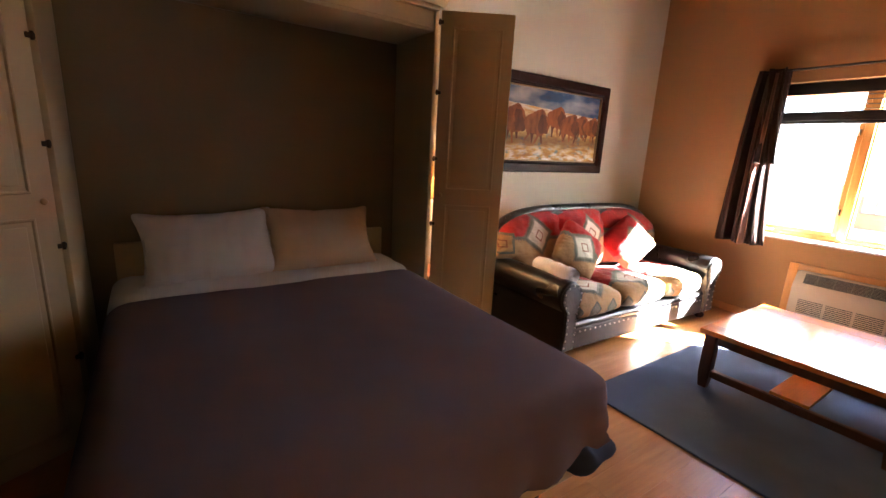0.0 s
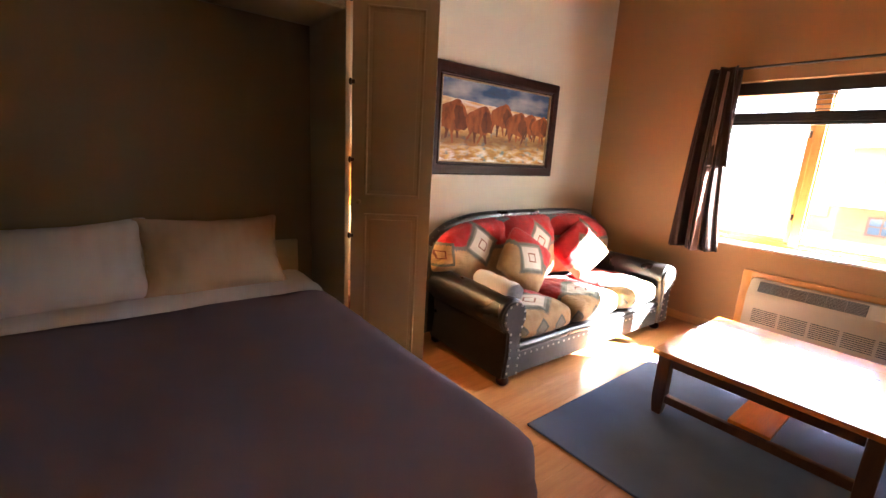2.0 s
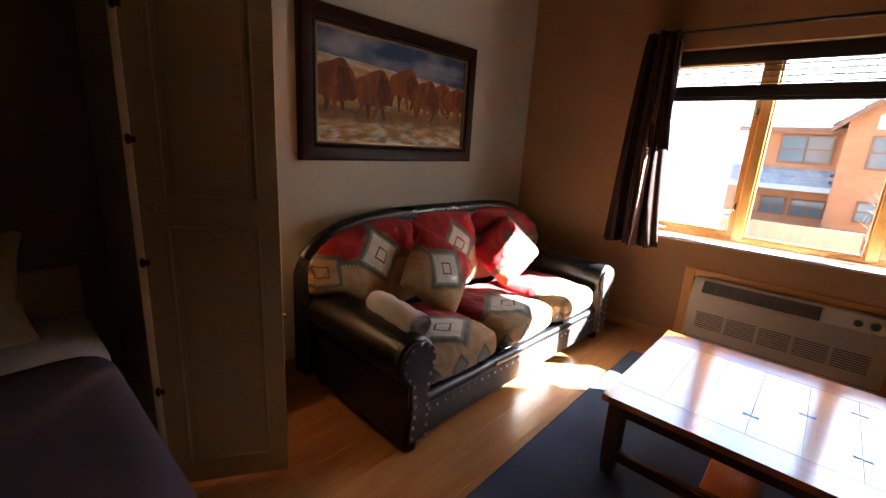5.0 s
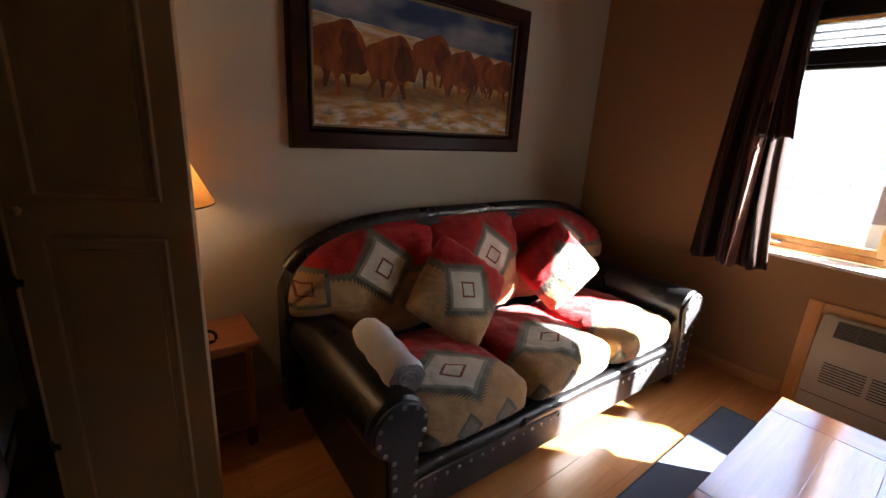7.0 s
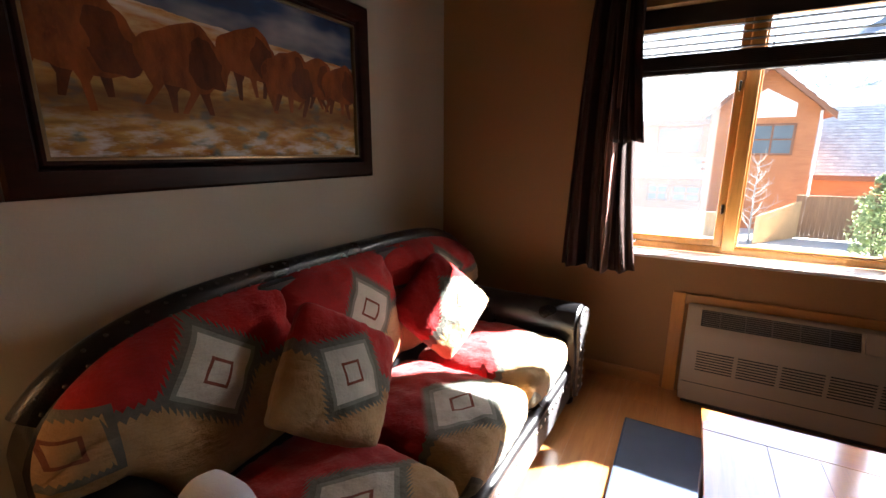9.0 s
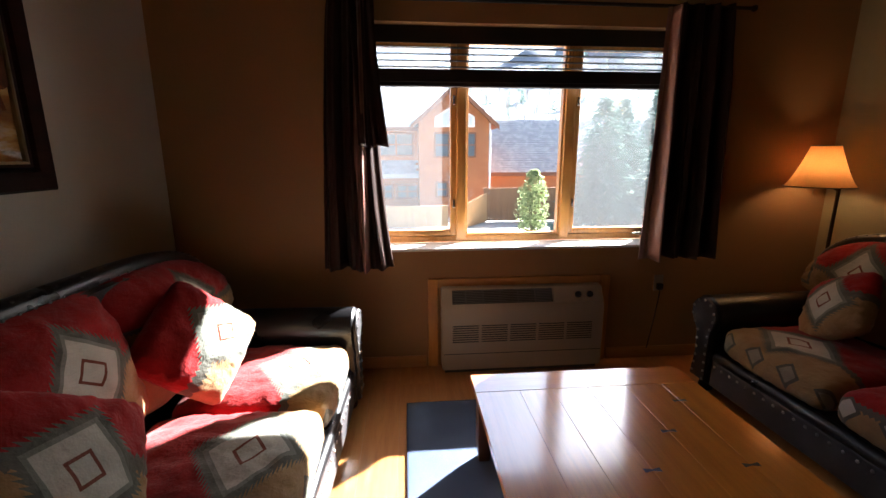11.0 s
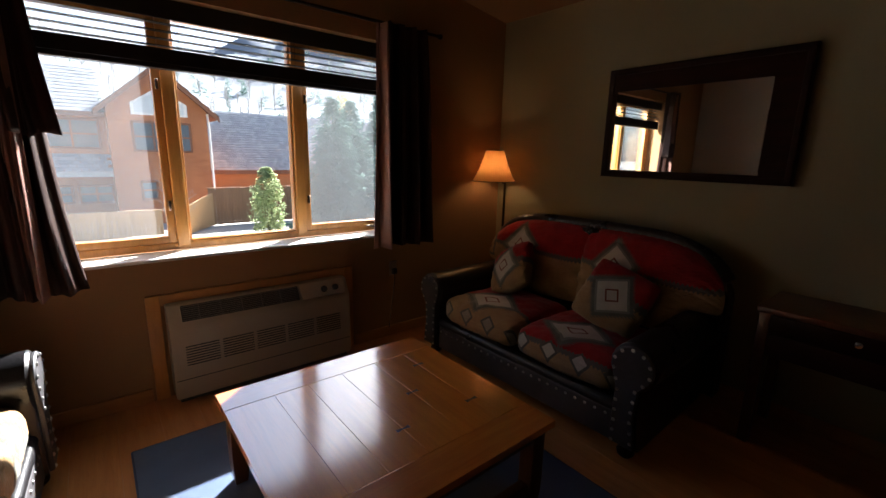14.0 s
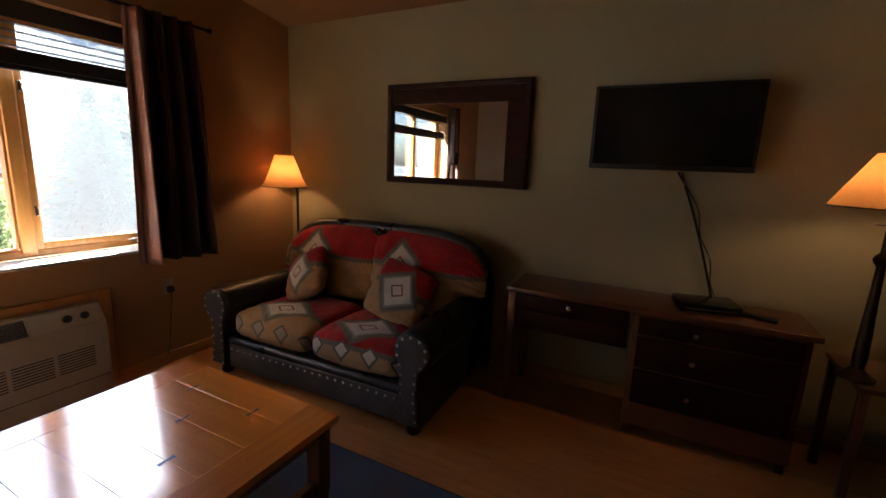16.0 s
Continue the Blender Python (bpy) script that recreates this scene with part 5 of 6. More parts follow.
def build_lamps():
    # floor lamp in the corner by the window
    f = thing("floor_lamp", (4.615, -1.285, 0), "slim dark floor lamp with a lit bell shade in the corner", "floor lamp", "lit lamps")
    b = B()
    lathe(b, [(0.13, 0.0), (0.13, 0.012), (0.11, 0.02), (0.03, 0.035), (0.014, 0.06)], 28)
    part("base", b, "bronze", f)
    b = B()
    tube(b, [(0, 0, z) for z in (0.04, 0.4, 0.8, 1.15, 1.30)], 0.011, 12)
    tube(b, [(0, 0, 1.26), (0.03, 0.02, 1.285), (0.075, 0.055, 1.29), (0.085, 0.06, 1.33)], 0.008, 10)
    part("pole", b, "bronze", f)
    lamp_head(f, 1.285, 1.548, 0.19, 0.078, LAMP_W, (0.075, 0.065), 1.0)
    b = B()
    tube(b, [(0.02, 0.16, 1.29), (0.02, 0.16, 1.26), (0.02, 0.16, 1.235)], 0.0025, 6)
    part("pull_chain", b, "brass", f)
    # nightstand and its lamp beside the sofa
    n = thing("nightstand", (1.86, 2.79, 0), "small cherry wood nightstand between cabinet and sofa", "nightstand")
    b = B()
    span(b, -0.30, 0.30, -0.10, 0.21, 0.525, 0.55, 0.006)
    part("top", b, "night_top", n)
    b = B()
    span(b, -0.27, 0.27, -0.075, 0.205, 0.10, 0.524, 0.004)
    part("body", b, "night_top", n)
    for z0, z1 in ((0.34, 0.50), (0.13, 0.32)):
        b = B()
        span(b, -0.24, 0.24, -0.09, -0.076, z0, z1, 0.005)
        dr = part("drawer_front", b, "cherry", n)
        b = B()
        lathe(b, [(0.006, 0.0), (0.013, 0.014), (0.012, 0.022), (0.003, 0.026)], 12)
        for v in b.verts:
            v.co = Vector((v.co.x, -0.09 - v.co.z, (z0 + z1) / 2 + v.co.y))
        part("knob", b, "bronze", dr)
    for x in (-0.25, 0.25):
        for y in (-0.055, 0.185):
            b = B()
            span(b, x - 0.02, x + 0.02, y - 0.02, y + 0.02, 0, 0.10, 0.003)
            part("foot", b, "cherry", n)
    t = thing("table_lamp", (1.86, 2.82, 0.55), "black iron scroll table lamp with a lit amber shade", "table lamp", "lit lamps")
    b = B()
    tube(b, [(0, 0, z) for z in (0.03, 0.2, 0.4, 0.62)], 0.010, 12)
    part("stem", b, "iron", t)
    for k in range(3):
        a = radians(-32 + 120 * k)
        b = B()
        pts = []
        for i in range(22):
            s = i / 21
            if s < 0.55:
                r, z = 0.005 + 0.13 * s / 0.55, 0.06 - 0.05 * math.sin(s / 0.55 * math.pi / 2)
            else:
                w = (s - 0.55) / 0.45 * 1.5 * math.pi
                r, z = 0.135 + 0.026 * math.sin(w) , 0.036 - 0.026 * math.cos(w)
            pts.append((r * math.cos(a), r * math.sin(a), z))
        tube(b, pts, 0.007, 8)
        part("scroll_foot", b, "iron", t)
    lamp_head(t, 0.60, 0.815, 0.19, 0.085, LAMP_W * 0.5)
    # lamp on the end table past the desk
    e = thing("end_table", (0.70, -1.12, 0), "small dark wood end table beside the desk", "end table")
    b = B()
    span(b, -0.22, 0.22, -0.22, 0.22, 0.60, 0.625, 0.006)
    part("tabletop", b, "cherry", e)
    for x in (-0.19, 0.19):
        for y in (-0.19, 0.19):
            b = B()
            span(b, x - 0.018, x + 0.018, y - 0.018, y + 0.018, 0, 0.599, 0.003)
            part("leg", b, "dark_wood_z", e)
    g = thing("table_lamp", (0.90, -1.02, 0.625), "tall dark candlestick table lamp with a lit amber shade", "table lamp", "lit lamps")
    b = B()
    lathe(b, [(0.07, 0.0), (0.07, 0.012), (0.05, 0.022), (0.022, 0.05), (0.028, 0.10), (0.024, 0.22), (0.018, 0.40), (0.016, 0.52), (0.03, 0.54), (0.034, 0.555), (0.028, 0.57), (0.014, 0.585), (0.012, 0.80)], 20)
    part("column", b, "bronze", g)
    b = B()
    lathe(b, [(0.014, 0.70), (0.05, 0.704), (0.05, 0.708), (0.014, 0.712)], 20)
    part("drip_ring", b, "bronze", g)
    lamp_head(g, 0.78, 1.01, 0.225, 0.09, LAMP_W * 0.6)


# ---- outdoors ----
def siding_wall(b, x, y0, y1, z0, z1, top=None, lap=0.16):
    """Lapped boards facing -x; top(y) limits the height."""
    z = z0
    while z < z1 - 0.02:
        ya, yb = y0, y1
        if top:
            cand = [y0 + (y1 - y0) * i / 60 for i in range(61) if top(y0 + (y1 - y0) * i / 60) >= z + lap * 0.5]
            if len(cand) < 2:
                break
            ya, yb = min(cand), max(cand)
        v = [b.verts.new(p) for p in ((x - 0.05, ya, z), (x - 0.05, yb, z), (x - 0.005, yb, min(z1, z + lap)), (x - 0.005, ya, min(z1, z + lap)), (x, ya, z), (x, yb, z))]
        b.faces.new((v[0], v[1], v[2], v[3])), b.faces.new((v[4], v[5], v[1], v[0]))
        z += lap


def shingle_roof(b, p0, along, up, nu, nv, seed):
    """Courses of overlapping shingles: p0 the eave's corner, along the eave, up the slope."""
    rng = random.Random(seed)
    along, up, p0 = Vector(along), Vector(up), Vector(p0)
    nrm = along.cross(up).normalized()
    if nrm.z < 0:
        nrm = -nrm
    du, dv = along / nu, up / nv
    for j in range(nv):
        for i in range(nu):
            o = p0 + du * (i + (0.5 if j % 2 else 0)) + dv * j
            t = 0.018 + rng.random() * 0.014
            g = 0.03 * rng.random()
            a = [o + nrm * t, o + du * 0.96 + nrm * t, o + du * 0.96 + dv * 1.15 + nrm * 0.01, o + dv * 1.15 + nrm * 0.01]
            a = [q - dv * g for q in a]
            v = [b.verts.new(q) for q in a] + [b.verts.new(a[0] - nrm * t), b.verts.new(a[1] - nrm * t)]
            b.faces.new(v[:4]), b.faces.new((v[4], v[5], v[1], v[0]))


def house_window(parent, x, y0, y1, z0, z1, rails=1, posts=1):
    b = B()
    f = 0.09
    for a in ((y0 - f, y0, z0 - f, z1 + f), (y1, y1 + f, z0 - f, z1 + f), (y0, y1, z1, z1 + f), (y0, y1, z0 - f, z0)):
        span(b, x - 0.08, x - 0.005, a[0], a[1], a[2], a[3], 0)
    for k in range(1, posts + 1):
        y = y0 + (y1 - y0) * k / (posts + 1)
        span(b, x - 0.07, x - 0.01, y - 0.035, y + 0.035, z0, z1, 0)
    for k in range(1, rails + 1):
        z = z0 + (z1 - z0) * k / (rails + 1)
        span(b, x - 0.065, x - 0.012, y0, y1, z - 0.03, z + 0.03, 0)
    w = part("window", b, "cedar_dark", parent, smooth=False)
    b = B()
    span(b, x - 0.045, x - 0.025, y0, y1, z0, z1, 0)
    part("pane", b, "win_dark", w, smooth=False)


def needles(b, rng, p, d, size, n):
    """A spray of drooping twigs as thin folded blades."""
    for _ in range(n):
        v = (d + Vector((rng.uniform(-0.5, 0.5), rng.uniform(-0.5, 0.5), rng.uniform(-0.45, 0.25)))).normalized()
        s = size * rng.uniform(0.6, 1.2)
        side = v.cross(Vector((0, 0, 1))).normalized() * s * 0.30
        q = p + Vector((rng.uniform(-1, 1), rng.uniform(-1, 1), rng.uniform(-0.6, 0.6))) * size * 0.5
        a, c, e = b.verts.new(q - side), b.verts.new(q + side), b.verts.new(q + v * s)
        mid = b.verts.new(q + v * s * 0.5 + Vector((0, 0, s * 0.14)))
        b.faces.new((a, mid, e)), b.faces.new((mid, c, e))


def spruce(at, h, r, seed, label):
    rng = random.Random(seed)
    t = thing("spruce_tree", at, label, "tree", "spruces outside the window")
    b = B()
    tube(b, [(0, 0, 0), (0.02, 0, h * 0.4), (0, 0.01, h * 0.97)], lambda f: 0.11 * (1 - f) + 0.012, 8)
    part("trunk", b, "bark", t)
    b = B()
    z = 0.25
    while z < h:
        f = z / h
        reach = r * (1 - f) ** 0.8 * rng.uniform(0.75, 1.1) + 0.04
        n = max(5, int(13 * (1 - f) + 5))
        for k in range(n):
            a = 2 * math.pi * (k + rng.random()) / n
            d = Vector((math.cos(a), math.sin(a), -0.18))
            ln = reach * rng.uniform(0.65, 1.15)
            m = max(2, int(ln / 0.16))
            for i in range(1, m + 1):
                p = d * (ln * i / m) + Vector((0, 0, z + 0.10 * (i / m) ** 2))
                needles(b, rng, p, d, 0.20 + 0.12 * (1 - f), 8)
        z += 0.16 * (1.15 - 0.5 * f)
    for k in range(10):
        needles(b, rng, Vector((0, 0, h - 0.03 * k)), Vector((0, 0, 1)), 0.14, 2)
    part("crown", b, "spruce", t, smooth=False)


def build_outdoors():
    b = B()
    n = 40
    vs = [[b.verts.new((XO + 0.02 + (i / n) ** 2 * 2500, -1600 + 3200 * j / n, GROUND)) for j in range(n + 1)] for i in range(n + 1)]
    for i in range(n):
        for j in range(n):
            b.faces.new((vs[i][j], vs[i + 1][j], vs[i + 1][j + 1], vs[i][j + 1]))
    back = [b.verts.new(p) for p in ((-600, -1600, GROUND - 0.01), (XO + 0.02, -1600, GROUND - 0.01), (XO + 0.02, 1600, GROUND - 0.01), (-600, 1600, GROUND - 0.01))]
    b.faces.new(back)
    structure("ground", b, "ground", "pale bare ground outside")
    b = B()
    span(b, XB - 0.15, XO, YS - 0.15, YN + 0.15, GROUND, -0.06, 0)
    structure("wall_base", b, "concrete", "outer wall below the room")
    # hillside far behind
    b = B()
    nx, ny = 26, 90
    hv = []
    for i in range(nx + 1):
        row = []
        for j in range(ny + 1):
            x, y = 75 + 190 * i / nx, -190 + 330 * j / ny
            f = i / nx
            z = GROUND + 80 * f ** 1.15 * (0.75 + 0.5 * noise.noise(Vector((y * 0.012, 3.1, 0)))) + 4 * noise.noise(Vector((x * 0.05, y * 0.05, 1))) * f
            row.append(b.verts.new((x, y, z)))
        hv.append(row)
    for i in range(nx):
        for j in range(ny):
            b.faces.new((hv[i][j], hv[i + 1][j], hv[i + 1][j + 1], hv[i][j + 1]))
    part("backdrop", b, "hill", None, "pale scrubby hillside behind the houses", True, "structure")
    rng = random.Random(8)
    b, c = B(), B()
    for _ in range(520):
        f = rng.random() ** 0.8
        x, y = 78 + 150 * f, rng.uniform(-120, 70)
        z = GROUND + 80 * ((x - 75) / 190) ** 1.15 * (0.75 + 0.5 * noise.noise(Vector((y * 0.012, 3.1, 0)))) - 0.5
        h = rng.uniform(4, 8)
        if rng.random() < 0.35:
            for k in range(26):
                zz = z + h * (k / 26)
                needles(c, rng, Vector((x, y, zz)), Vector((rng.uniform(-1, 1), rng.uniform(-1, 1), 0.1)), 1.5 * (1 - k / 27) + 0.3, 2)
        else:
            tube(b, [(x, y, z), (x + rng.uniform(-.3, .3), y + rng.uniform(-.3, .3), z + h)], lambda s: 0.13 * (1 - s) + 0.03, 4)
            for k in range(16):
                q = Vector((x, y, z + h * (0.3 + 0.65 * k / 16)))
                e = q + Vector((rng.uniform(-1, 1), rng.uniform(-1, 1), rng.uniform(0.5, 1.3))) * (1.5 - k * 0.06)
                s = (e - q).cross(Vector((1, 0, 0))).normalized() * 0.07
                b.faces.new([b.verts.new(v) for v in (q - s, q + s, e)])
    tagged(part("bare_woods", b, "twig", None, "bare pale trees on the hillside", False, "stuff"), category="woods")
    tagged(part("conifer_woods", c, "spruce", None, "scattered conifers on the hillside", False, "stuff"), category="woods")
    # two-storey cedar house: gabled front and a set-back wing
    h = thing("house", (26, -1.2, GROUND), "two-storey orange cedar house with a gabled front", "house")
    hz = GROUND

    def rel(*p):
        return (p[0] - 26, p[1] + 1.2, p[2] - hz)
    gy0, gy1, gpk, geave = -3.1, 0.75, 5.05, 3.35
    gc = (gy0 + gy1) / 2

    def gtop(y):
        return (gpk - abs(y - (gc + 1.2)) * (gpk - geave) / ((gy1 - gy0) / 2)) - hz
    b = B()
    siding_wall(b, 0, gy0 + 1.2, gy1 + 1.2, 0, gpk - hz, gtop)
    span(b, 0.0, 9, gy0 + 1.2, gy1 + 1.2, 0, geave - hz - 0.05, 0)
    part("wall", b, "siding", h, smooth=False)
    b = B()
    prism(b, [(gy0 + 1.2, geave - hz - 0.05), (gy1 + 1.2, geave - hz - 0.05), (gc + 1.2, gpk - hz - 0.02)], 0, 0.0, 9)
    part("gable", b, "siding", h, smooth=False)
    for s, ye in ((-1, gy0 - 0.45), (1, gy1 + 0.45)):
        b = B()
        drop = (gpk - geave) / ((gy1 - gy0) / 2)
        ze = gpk - drop * (abs(ye - gc))
        shingle_roof(b, (-0.6, ye + 1.2, ze - hz + 0.12), (9.5, 0, 0), (0, gc - ye, gpk - ze), 26, 12, 60 + s)
        part("roof", b, "shingle", h, smooth=False)
        b = B()
        prism(b, [(ye + 1.2, ze - hz - 0.14), (ye + 1.2, ze - hz + 0.10), (gc + 1.2, gpk - hz + 0.12), (gc + 1.2, gpk - hz - 0.12)], 0, -0.62, -0.52)
        part("bargeboard", b, "cedar_dark", h, smooth=False)
        b = B()
        prism(b, [(ye + 1.2, ze - hz - 0.02), (ye + 1.2, ze - hz + 0.10), (gc + 1.2, gpk - hz + 0.12), (gc + 1.2, gpk - hz)], 0, -0.52, 9)
        part("soffit", b, "cedar_dark", h, smooth=False)
    house_window(h, -0.02, -2.3 + 1.2, -0.15 + 1.2, 1.45 - hz, 2.62 - hz, 1, 2)
    # raked window under the peak
    b = B()
    ol = [(-2.3 + 1.2, 2.98 - hz), (-0.12 + 1.2, 2.98 - hz), (-0.12 + 1.2, 3.48 - hz), (gc + 1.2, 4.18 - hz), (-2.3 + 1.2, 3.52 - hz)]
    prism(b, ol, 0, -0.07, -0.02)
    w = part("window", b, "white_trim", h, "raked window under the gable", smooth=False)
    b = B()
    cy_, cz_ = gc + 1.2, 3.45 - hz
    prism(b, [(cy_ + (y - cy_) * 0.88, cz_ + (z - cz_) * 0.82) for y, z in ol], 0, -0.08, -0.071)
    part("pane", b, "sky_glass", w, smooth=False)
    house_window(h, -0.02, -0.75 + 1.2, -0.25 + 1.2, -0.72 - hz, -0.02 - hz, 1, 0)
    # wing
    b = B()
    siding_wall(b, 2.0, gy1 + 1.2, 5.6, 0, 3.0 - hz)
    span(b, 2.0, 9, gy1 + 1.2, 5.6, 0, 3.0 - hz, 0)
    part("wall", b, "siding", h, smooth=False)
    b = B()
    shingle_roof(b, (1.4, gy1 + 1.2, 3.05 - hz), (0, 5.2, 0), (3.6, 0, 2.4), 18, 14, 66)
    part("roof", b, "shingle", h, smooth=False)
    b = B()
    span(b, 1.35, 1.45, gy1 + 1.2, 5.95, 2.85 - hz, 3.06 - hz, 0)
    part("fascia", b, "cedar_dark", h, smooth=False)
    house_window(h, 1.98, 1.10 + 1.2, 2.95 + 1.2, 1.52 - hz, 2.68 - hz, 1, 1)
    b = B()
    shingle_roof(b, (0.6, gy1 + 1.2, 0.45 - hz), (0, 5.0, 0), (1.4, 0, 0.75), 18, 5, 67)
    span(b, 0.55, 0.65, gy1 + 1.2, 5.95, 0.22 - hz, 0.46 - hz, 0)
    part("porch_roof", b, "shingle", h, smooth=False)
    house_window(h, 1.98, 0.85 + 1.2, 2.0 + 1.2, -0.98 - hz, -0.30 - hz, 1, 1)
    house_window(h, 1.98, 2.35 + 1.2, 3.2 + 1.2, -0.98 - hz, -0.30 - hz, 1, 1)
    b = B()
    tube(b, [(-0.05, gy0 + 1.16, 3.2 - hz), (-0.05, gy0 + 1.12, 2.6 - hz), (-0.05, gy0 + 1.12, 0.1)], 0.05, 8)
    part("downpipe", b, "white_trim", h)
    # a farther house, seen above its neighbours' roofs on the window's other side
    k = thing("house", (36, 9.5, GROUND), "tan house with a broad grey roof behind", "house")
    b = B()
    siding_wall(b, 0, -4.2, 5.5, 0, 2.6)
    span(b, 0.0, 7, -4.2, 5.5, 0, 2.6, 0)
    part("wall", b, "siding", k, smooth=False)
    b = B()
    shingle_roof(b, (-0.5, -4.5, 2.6), (0, 10.3, 0), (4.0, 0, 3.3), 30, 16, 71)
    part("roof", b, "shingle", k, smooth=False)
    for y in (-2.8, 0.0, 2.8):
        house_window(k, -0.02, y - 0.6, y + 0.6, 1.0, 2.1, 1, 1)
    # low house with the grey shingle roof
    g = thing("house", (29, -8.4, GROUND), "low house with a grey shingle roof", "house")
    b = B()
    siding_wall(b, 0, -9.0, 4.6, 0, 0.42 - hz)
    span(b, 0.0, 7, -9.0, 4.6, 0, 0.42 - hz, 0)
    part("wall", b, "siding", g, smooth=False)
    b = B()
    shingle_roof(b, (-0.4, -9.3, 0.42 - hz), (0, 14.2, 0), (3.6, 0, 3.45), 64, 24, 68)
    part("roof", b, "shingle", g, smooth=False)
    b = B()
    span(b, -0.46, -0.38, -9.3, 4.9, 0.20 - hz, 0.44 - hz, 0)
    part("fascia", b, "cedar_dark", g, smooth=False)
    b = B()
    lathe(b, [(0.09, 3.3 - hz), (0.09, 4.1 - hz), (0.13, 4.12 - hz), (0.13, 4.25 - hz)], 12, (2.6, 3.9))
    part("flue", b, "white_trim", g)
    # board fence and its pale return
    f = thing("board_fence", (24, -5.4, GROUND), "weathered brown board fence", "fence")
    for k in range(46):
        y = -3.9 + k * 0.148
        b = B()
        span(b, -0.012, 0.012, y, y + 0.14, 0.06, 1.72 + 0.012 * math.sin(k * 7.3), 0)
        part("board", b, "fence", f, smooth=False)
    for z in (0.4, 1.35):
        b = B()
        span(b, 0.013, 0.05, -3.9, 2.9, z, z + 0.09, 0)
        part("rail", b, "fence", f, smooth=False)
    b = B()
    span(b, -0.06, 0.06, -3.95, 2.92, 1.735, 1.775, 0)
    part("cap", b, "fence", f, smooth=False)
    f = thing("board_fence", (23, -1.9, GROUND), "pale new board fence running towards the house", "fence")
    for k in range(16):
        x, y = 1.0 - k * 0.15, -0.72 + k * 0.105
        b = B()
        span(b, x - 0.06, x + 0.06, y - 0.055, y + 0.055, 0.04, 1.52 - k * 0.028, 0)
        part("board", b, "fence_new", f, smooth=False)
    f = thing("board_fence", (22.5, 3.0, GROUND), "pale low board fence in front of the house", "fence")
    for k in range(50):
        y = -3.5 + k * 0.15
        b = B()
        span(b, -0.012, 0.012, y, y + 0.142, 0.04, 1.02, 0)
        part("board", b, "fence_new", f, smooth=False)
    b = B()
    span(b, -0.05, 0.05, -3.5, 4.0, 1.03, 1.07, 0)
    part("cap", b, "fence_new", f, smooth=False)
    # shrub and spruces
    rng = random.Random(17)
    s = thing("shrub", (20, -3.92, GROUND), "light green young shrub by the fence", "shrub")
    b = B()
    for k in range(7):
        a = k * 0.9
        tube(b, [(0, 0, 0), (0.12 * math.cos(a), 0.12 * math.sin(a), 0.7), (0.25 * math.cos(a), 0.25 * math.sin(a), 1.5 + 0.6 * rng.random())], lambda t: 0.02 * (1 - t) + 0.005, 5)
    part("stems", b, "bark", s)
    b = B()
    for _ in range(5200):
        z = rng.uniform(0.25, 2.82)
        r = 0.74 * (1 - ((z - 1.0) / 1.95) ** 2 if z > 1.0 else 0.65 + 0.35 * z) ** 0.7 * math.sqrt(rng.random()) * rng.uniform(0.75, 1.1)
        a = rng.uniform(0, 6.283)
        p = Vector((r * math.cos(a), r * math.sin(a), z))
        if noise.noise(p * 3.1) < -0.22:
            continue
        d = Vector((rng.uniform(-1, 1), rng.uniform(-1, 1), rng.uniform(-0.3, 1))).normalized()
        e = d.cross(Vector((0.3, 0.2, 1))).normalized() * 0.042
        b.faces.new([b.verts.new(q) for q in (p - d * 0.06, p + e, p + d * 0.07, p - e)])
    part("crown", b, "shrub", s, smooth=False)
    spruce((17.2, -5.55, GROUND), 5.3, 1.75, 3, "blue-green spruce in front of the houses")
    spruce((19.8, -7.6, GROUND), 5.6, 1.7, 5, "tall blue-green spruce behind another")
    spruce((16.2, -7.0, GROUND), 3.6, 1.2, 6, "young blue-green spruce on bare ground")
    spruce((23.5, -11.2, GROUND), 6.5, 1.6, 7, "tall dark spruce by the low house")
    # bare sapling in front of the gabled house
    rng = random.Random(23)
    p = thing("bare_sapling", (22.0, -0.9, GROUND), "pale leafless sapling in front of the cedar house", "tree")
    b = B()
    tube(b, [(0, 0, 0), (0.03, 0.02, 1.0), (0, 0.05, 2.0), (0.03, 0.02, 3.4)], lambda t: 0.035 * (1 - t) + 0.008, 7)
    part("trunk", b, "twig", p)
    for k in range(26):
        z0, a = 0.55 + (3.4 - 0.75) * k / 26, k * 2.4 + rng.uniform(-0.4, 0.4)
        ln = (0.95 - 0.6 * k / 26) * rng.uniform(0.7, 1.1)
        dx, dy = math.cos(a) * ln, math.sin(a) * ln
        b = B()
        tip = Vector((dx, dy, z0 + 0.55 * ln))
        tube(b, [(0.02, 0.03, z0), (dx * 0.5, dy * 0.5, z0 + 0.2 * ln), tuple(tip)], lambda t: 0.014 * (1 - t) + 0.005, 5)
        for m in range(4):
            q = Vector((dx, dy, 0)) * (0.35 + 0.16 * m) + Vector((0, 0, z0 + 0.12 * ln * (m + 1)))
            e = q + Vector((rng.uniform(-0.2, 0.2), rng.uniform(-0.25, 0.25), rng.uniform(0.1, 0.3)))
            tube(b, [tuple(q), tuple((q + e) / 2 + Vector((0, 0, 0.02))), tuple(e)], 0.005, 4)
        part("limb", b, "twig", p)
    y = thing("aspen_tree", (38, -16.0, GROUND), "yellow-leaved aspen beyond the low house", "tree")
    b = B()
    tube(b, [(0, 0, 0), (0.1, 0, 4), (0, 0.1, 8)], lambda t: 0.16 * (1 - t) + 0.03, 7)
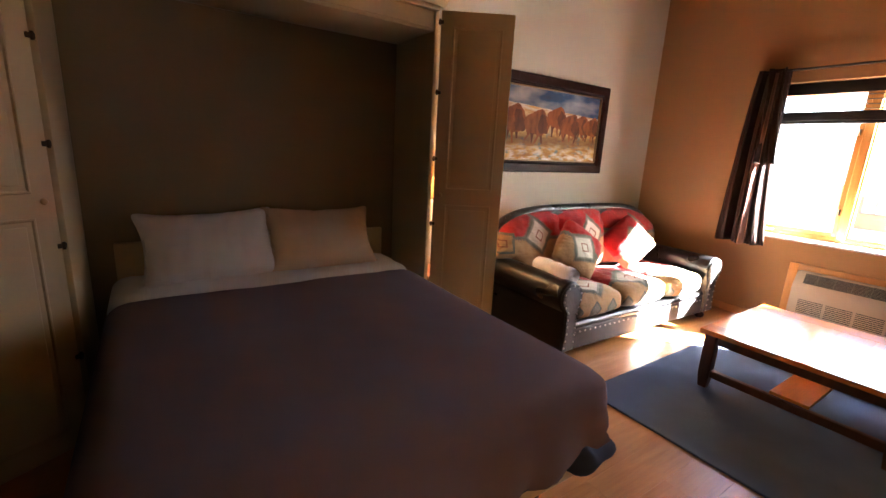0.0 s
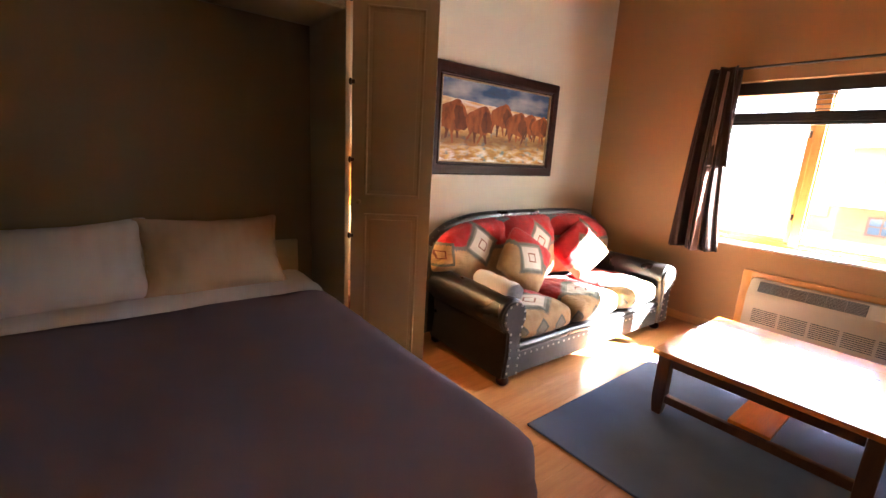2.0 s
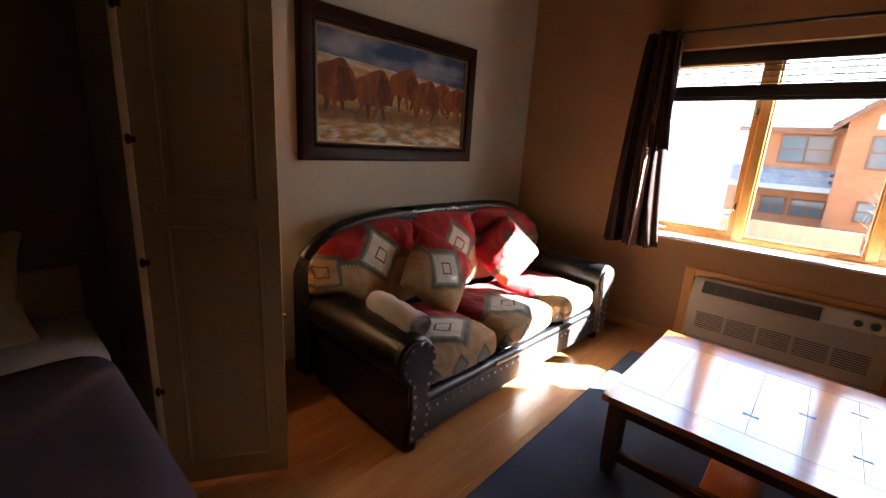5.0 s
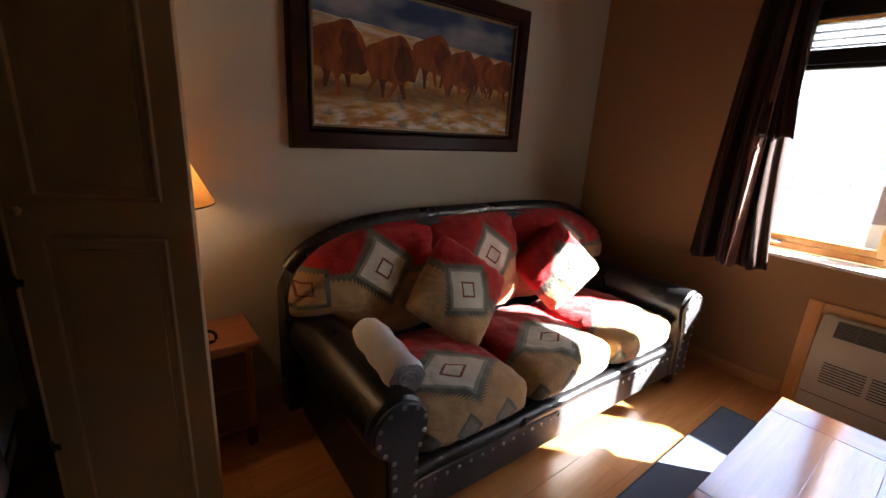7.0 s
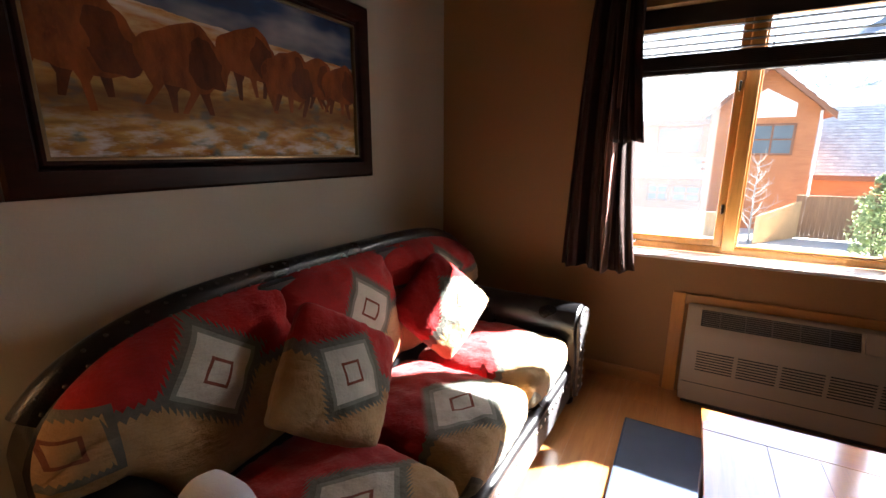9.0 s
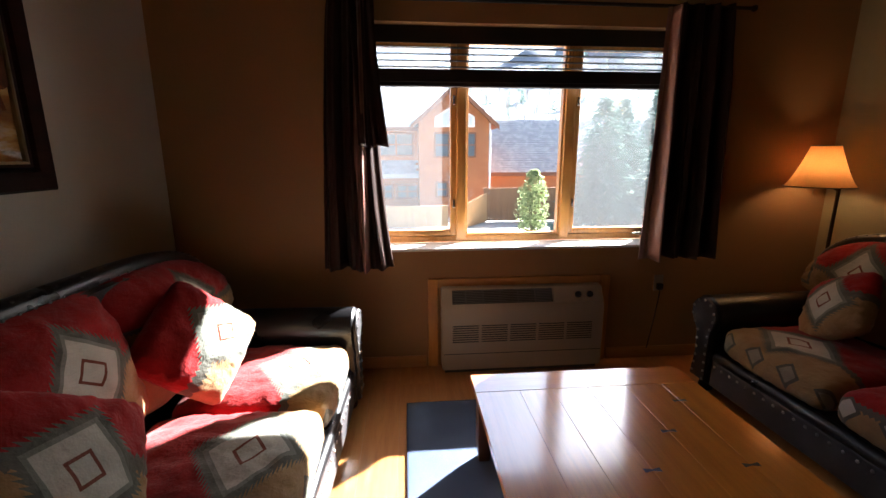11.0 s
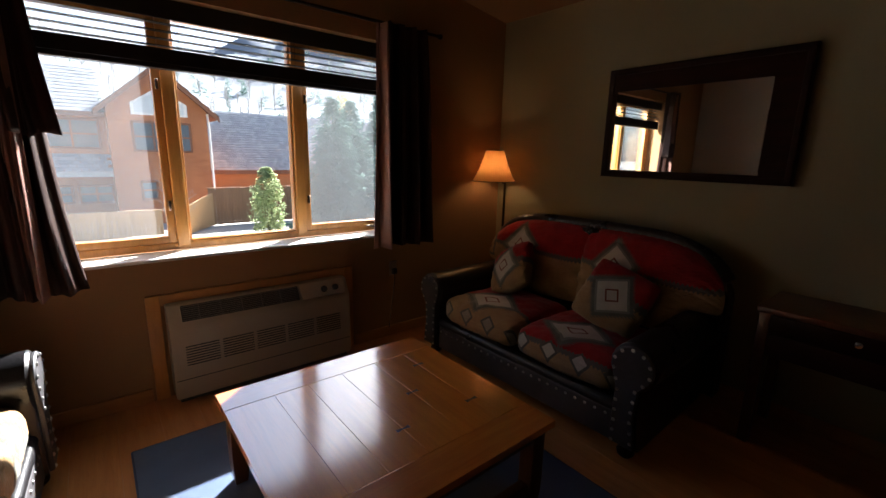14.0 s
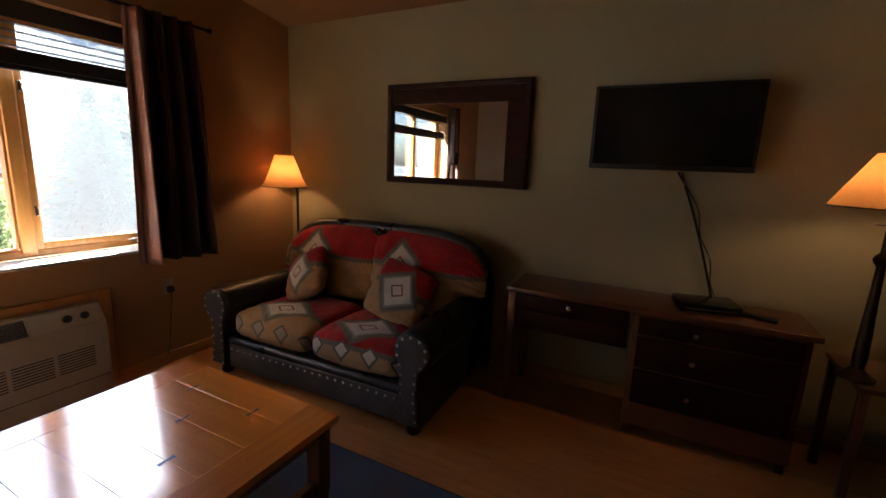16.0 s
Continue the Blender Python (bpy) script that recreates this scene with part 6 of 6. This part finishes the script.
    for k in range(12):
        a = k * 2.4
        z = 3 + k * 0.4
        tube(b, [(0, 0, z), (0.6 * math.cos(a), 0.6 * math.sin(a), z + 0.5), (1.1 * math.cos(a), 1.1 * math.sin(a), z + 1.2)], lambda t: 0.04 * (1 - t) + 0.008, 5)
    part("trunk", b, "twig", y)
    b = B()
    for _ in range(2200):
        z = rng.uniform(2.6, 8.4)
        r = 1.5 * max(0.05, 1 - ((z - 5.2) / 3.4) ** 2) ** 0.6 * math.sqrt(rng.random())
        a = rng.uniform(0, 6.283)
        p = Vector((r * math.cos(a), r * math.sin(a), z))
        if noise.noise(p * 1.2) < -0.15:
            continue
        d = Vector((rng.uniform(-1, 1), rng.uniform(-1, 1), rng.uniform(-0.5, 0.8))).normalized()
        e = d.cross(Vector((0.3, 0.2, 1))).normalized() * 0.06
        b.faces.new([b.verts.new(q) for q in (p - d * 0.09, p + e, p + d * 0.1, p - e)])
    part("crown", b, "aspen", y, smooth=False)


# ---- floor boards, last ----
def build_floor():
    b = B()
    span(b, XB - 0.15, XW, YS - 0.15, YN + 0.15, -0.06, -0.012, 0)
    fl = structure("floor", b, "underlay", "honey laminate plank floor")
    rng = random.Random(2)
    shared = {}
    w, ln = 0.193, 1.28
    rows = int((YN - YS) / w) + 1
    for r in range(rows):
        y0, y1 = YS + r * w, min(YN, YS + (r + 1) * w)
        x = XB - rng.random() * ln
        while x < XW:
            xa, xb = max(XB, x), min(XW, x + ln)
            if xb - xa > 0.02:
                k = (round(xb - xa, 3), round(y1 - y0, 3))
                if k not in shared:
                    b = B()
                    hx, hy, c = k[0] / 2 - 0.0003, k[1] / 2 - 0.0003, 0.0007
                    top = [b.verts.new((sx * (hx - c), sy * (hy - c), 0)) for sx, sy in ((-1, -1), (1, -1), (1, 1), (-1, 1))]
                    mid = [b.verts.new((sx * hx, sy * hy, -c)) for sx, sy in ((-1, -1), (1, -1), (1, 1), (-1, 1))]
                    low = [b.verts.new((sx * hx, sy * hy, -0.0115)) for sx, sy in ((-1, -1), (1, -1), (1, 1), (-1, 1))]
                    b.faces.new(top)
                    for i in range(4):
                        j = (i + 1) % 4
                        b.faces.new((mid[i], mid[j], top[j], top[i])), b.faces.new((low[i], low[j], mid[j], mid[i]))
                    me = bpy.data.meshes.new("plank")
                    b.to_mesh(me)
                    b.free()
                    me.materials.append(M["plank"])
                    shared[k] = me
                o = new("plank", shared[k])
                o.parent = fl
                o.location = ((xa + xb) / 2, (y0 + y1) / 2, 0)
            x += ln


LAMP_W = 0.30
# very dark so the unseen far wall returns little light
M["far_wall_absorber"] = wood("light_absorbing_far_wall", (0.06, 0.035, 0.02), (0.04, 0.022, 0.014), 2, 0.7)
M["sill"] = plain("white_sill_paint", (0.78, 0.75, 0.70), 0.5, var=0.05, bump=0.05)
M["unit_grey"] = plain("grey_vane_plastic", (0.16, 0.155, 0.145), 0.6)
M["night_top"] = wood("orange_cherry_wood", (0.38, 0.135, 0.045), (0.25, 0.08, 0.028), 0, 0.35, 0.25)
# pale base colour stands in for sky reflected in the gable pane
M["sky_glass"] = plain("painted_sky_reflection_glass", (0.55, 0.57, 0.58), 0.1, var=0.1)
build_room()
build_window()
build_curtains()
build_unit()
build_bed_cabinet()
build_bed()
build_sofas()
build_table()
build_picture()
build_south_wall_things()
build_lamps()
build_outdoors()
build_floor()
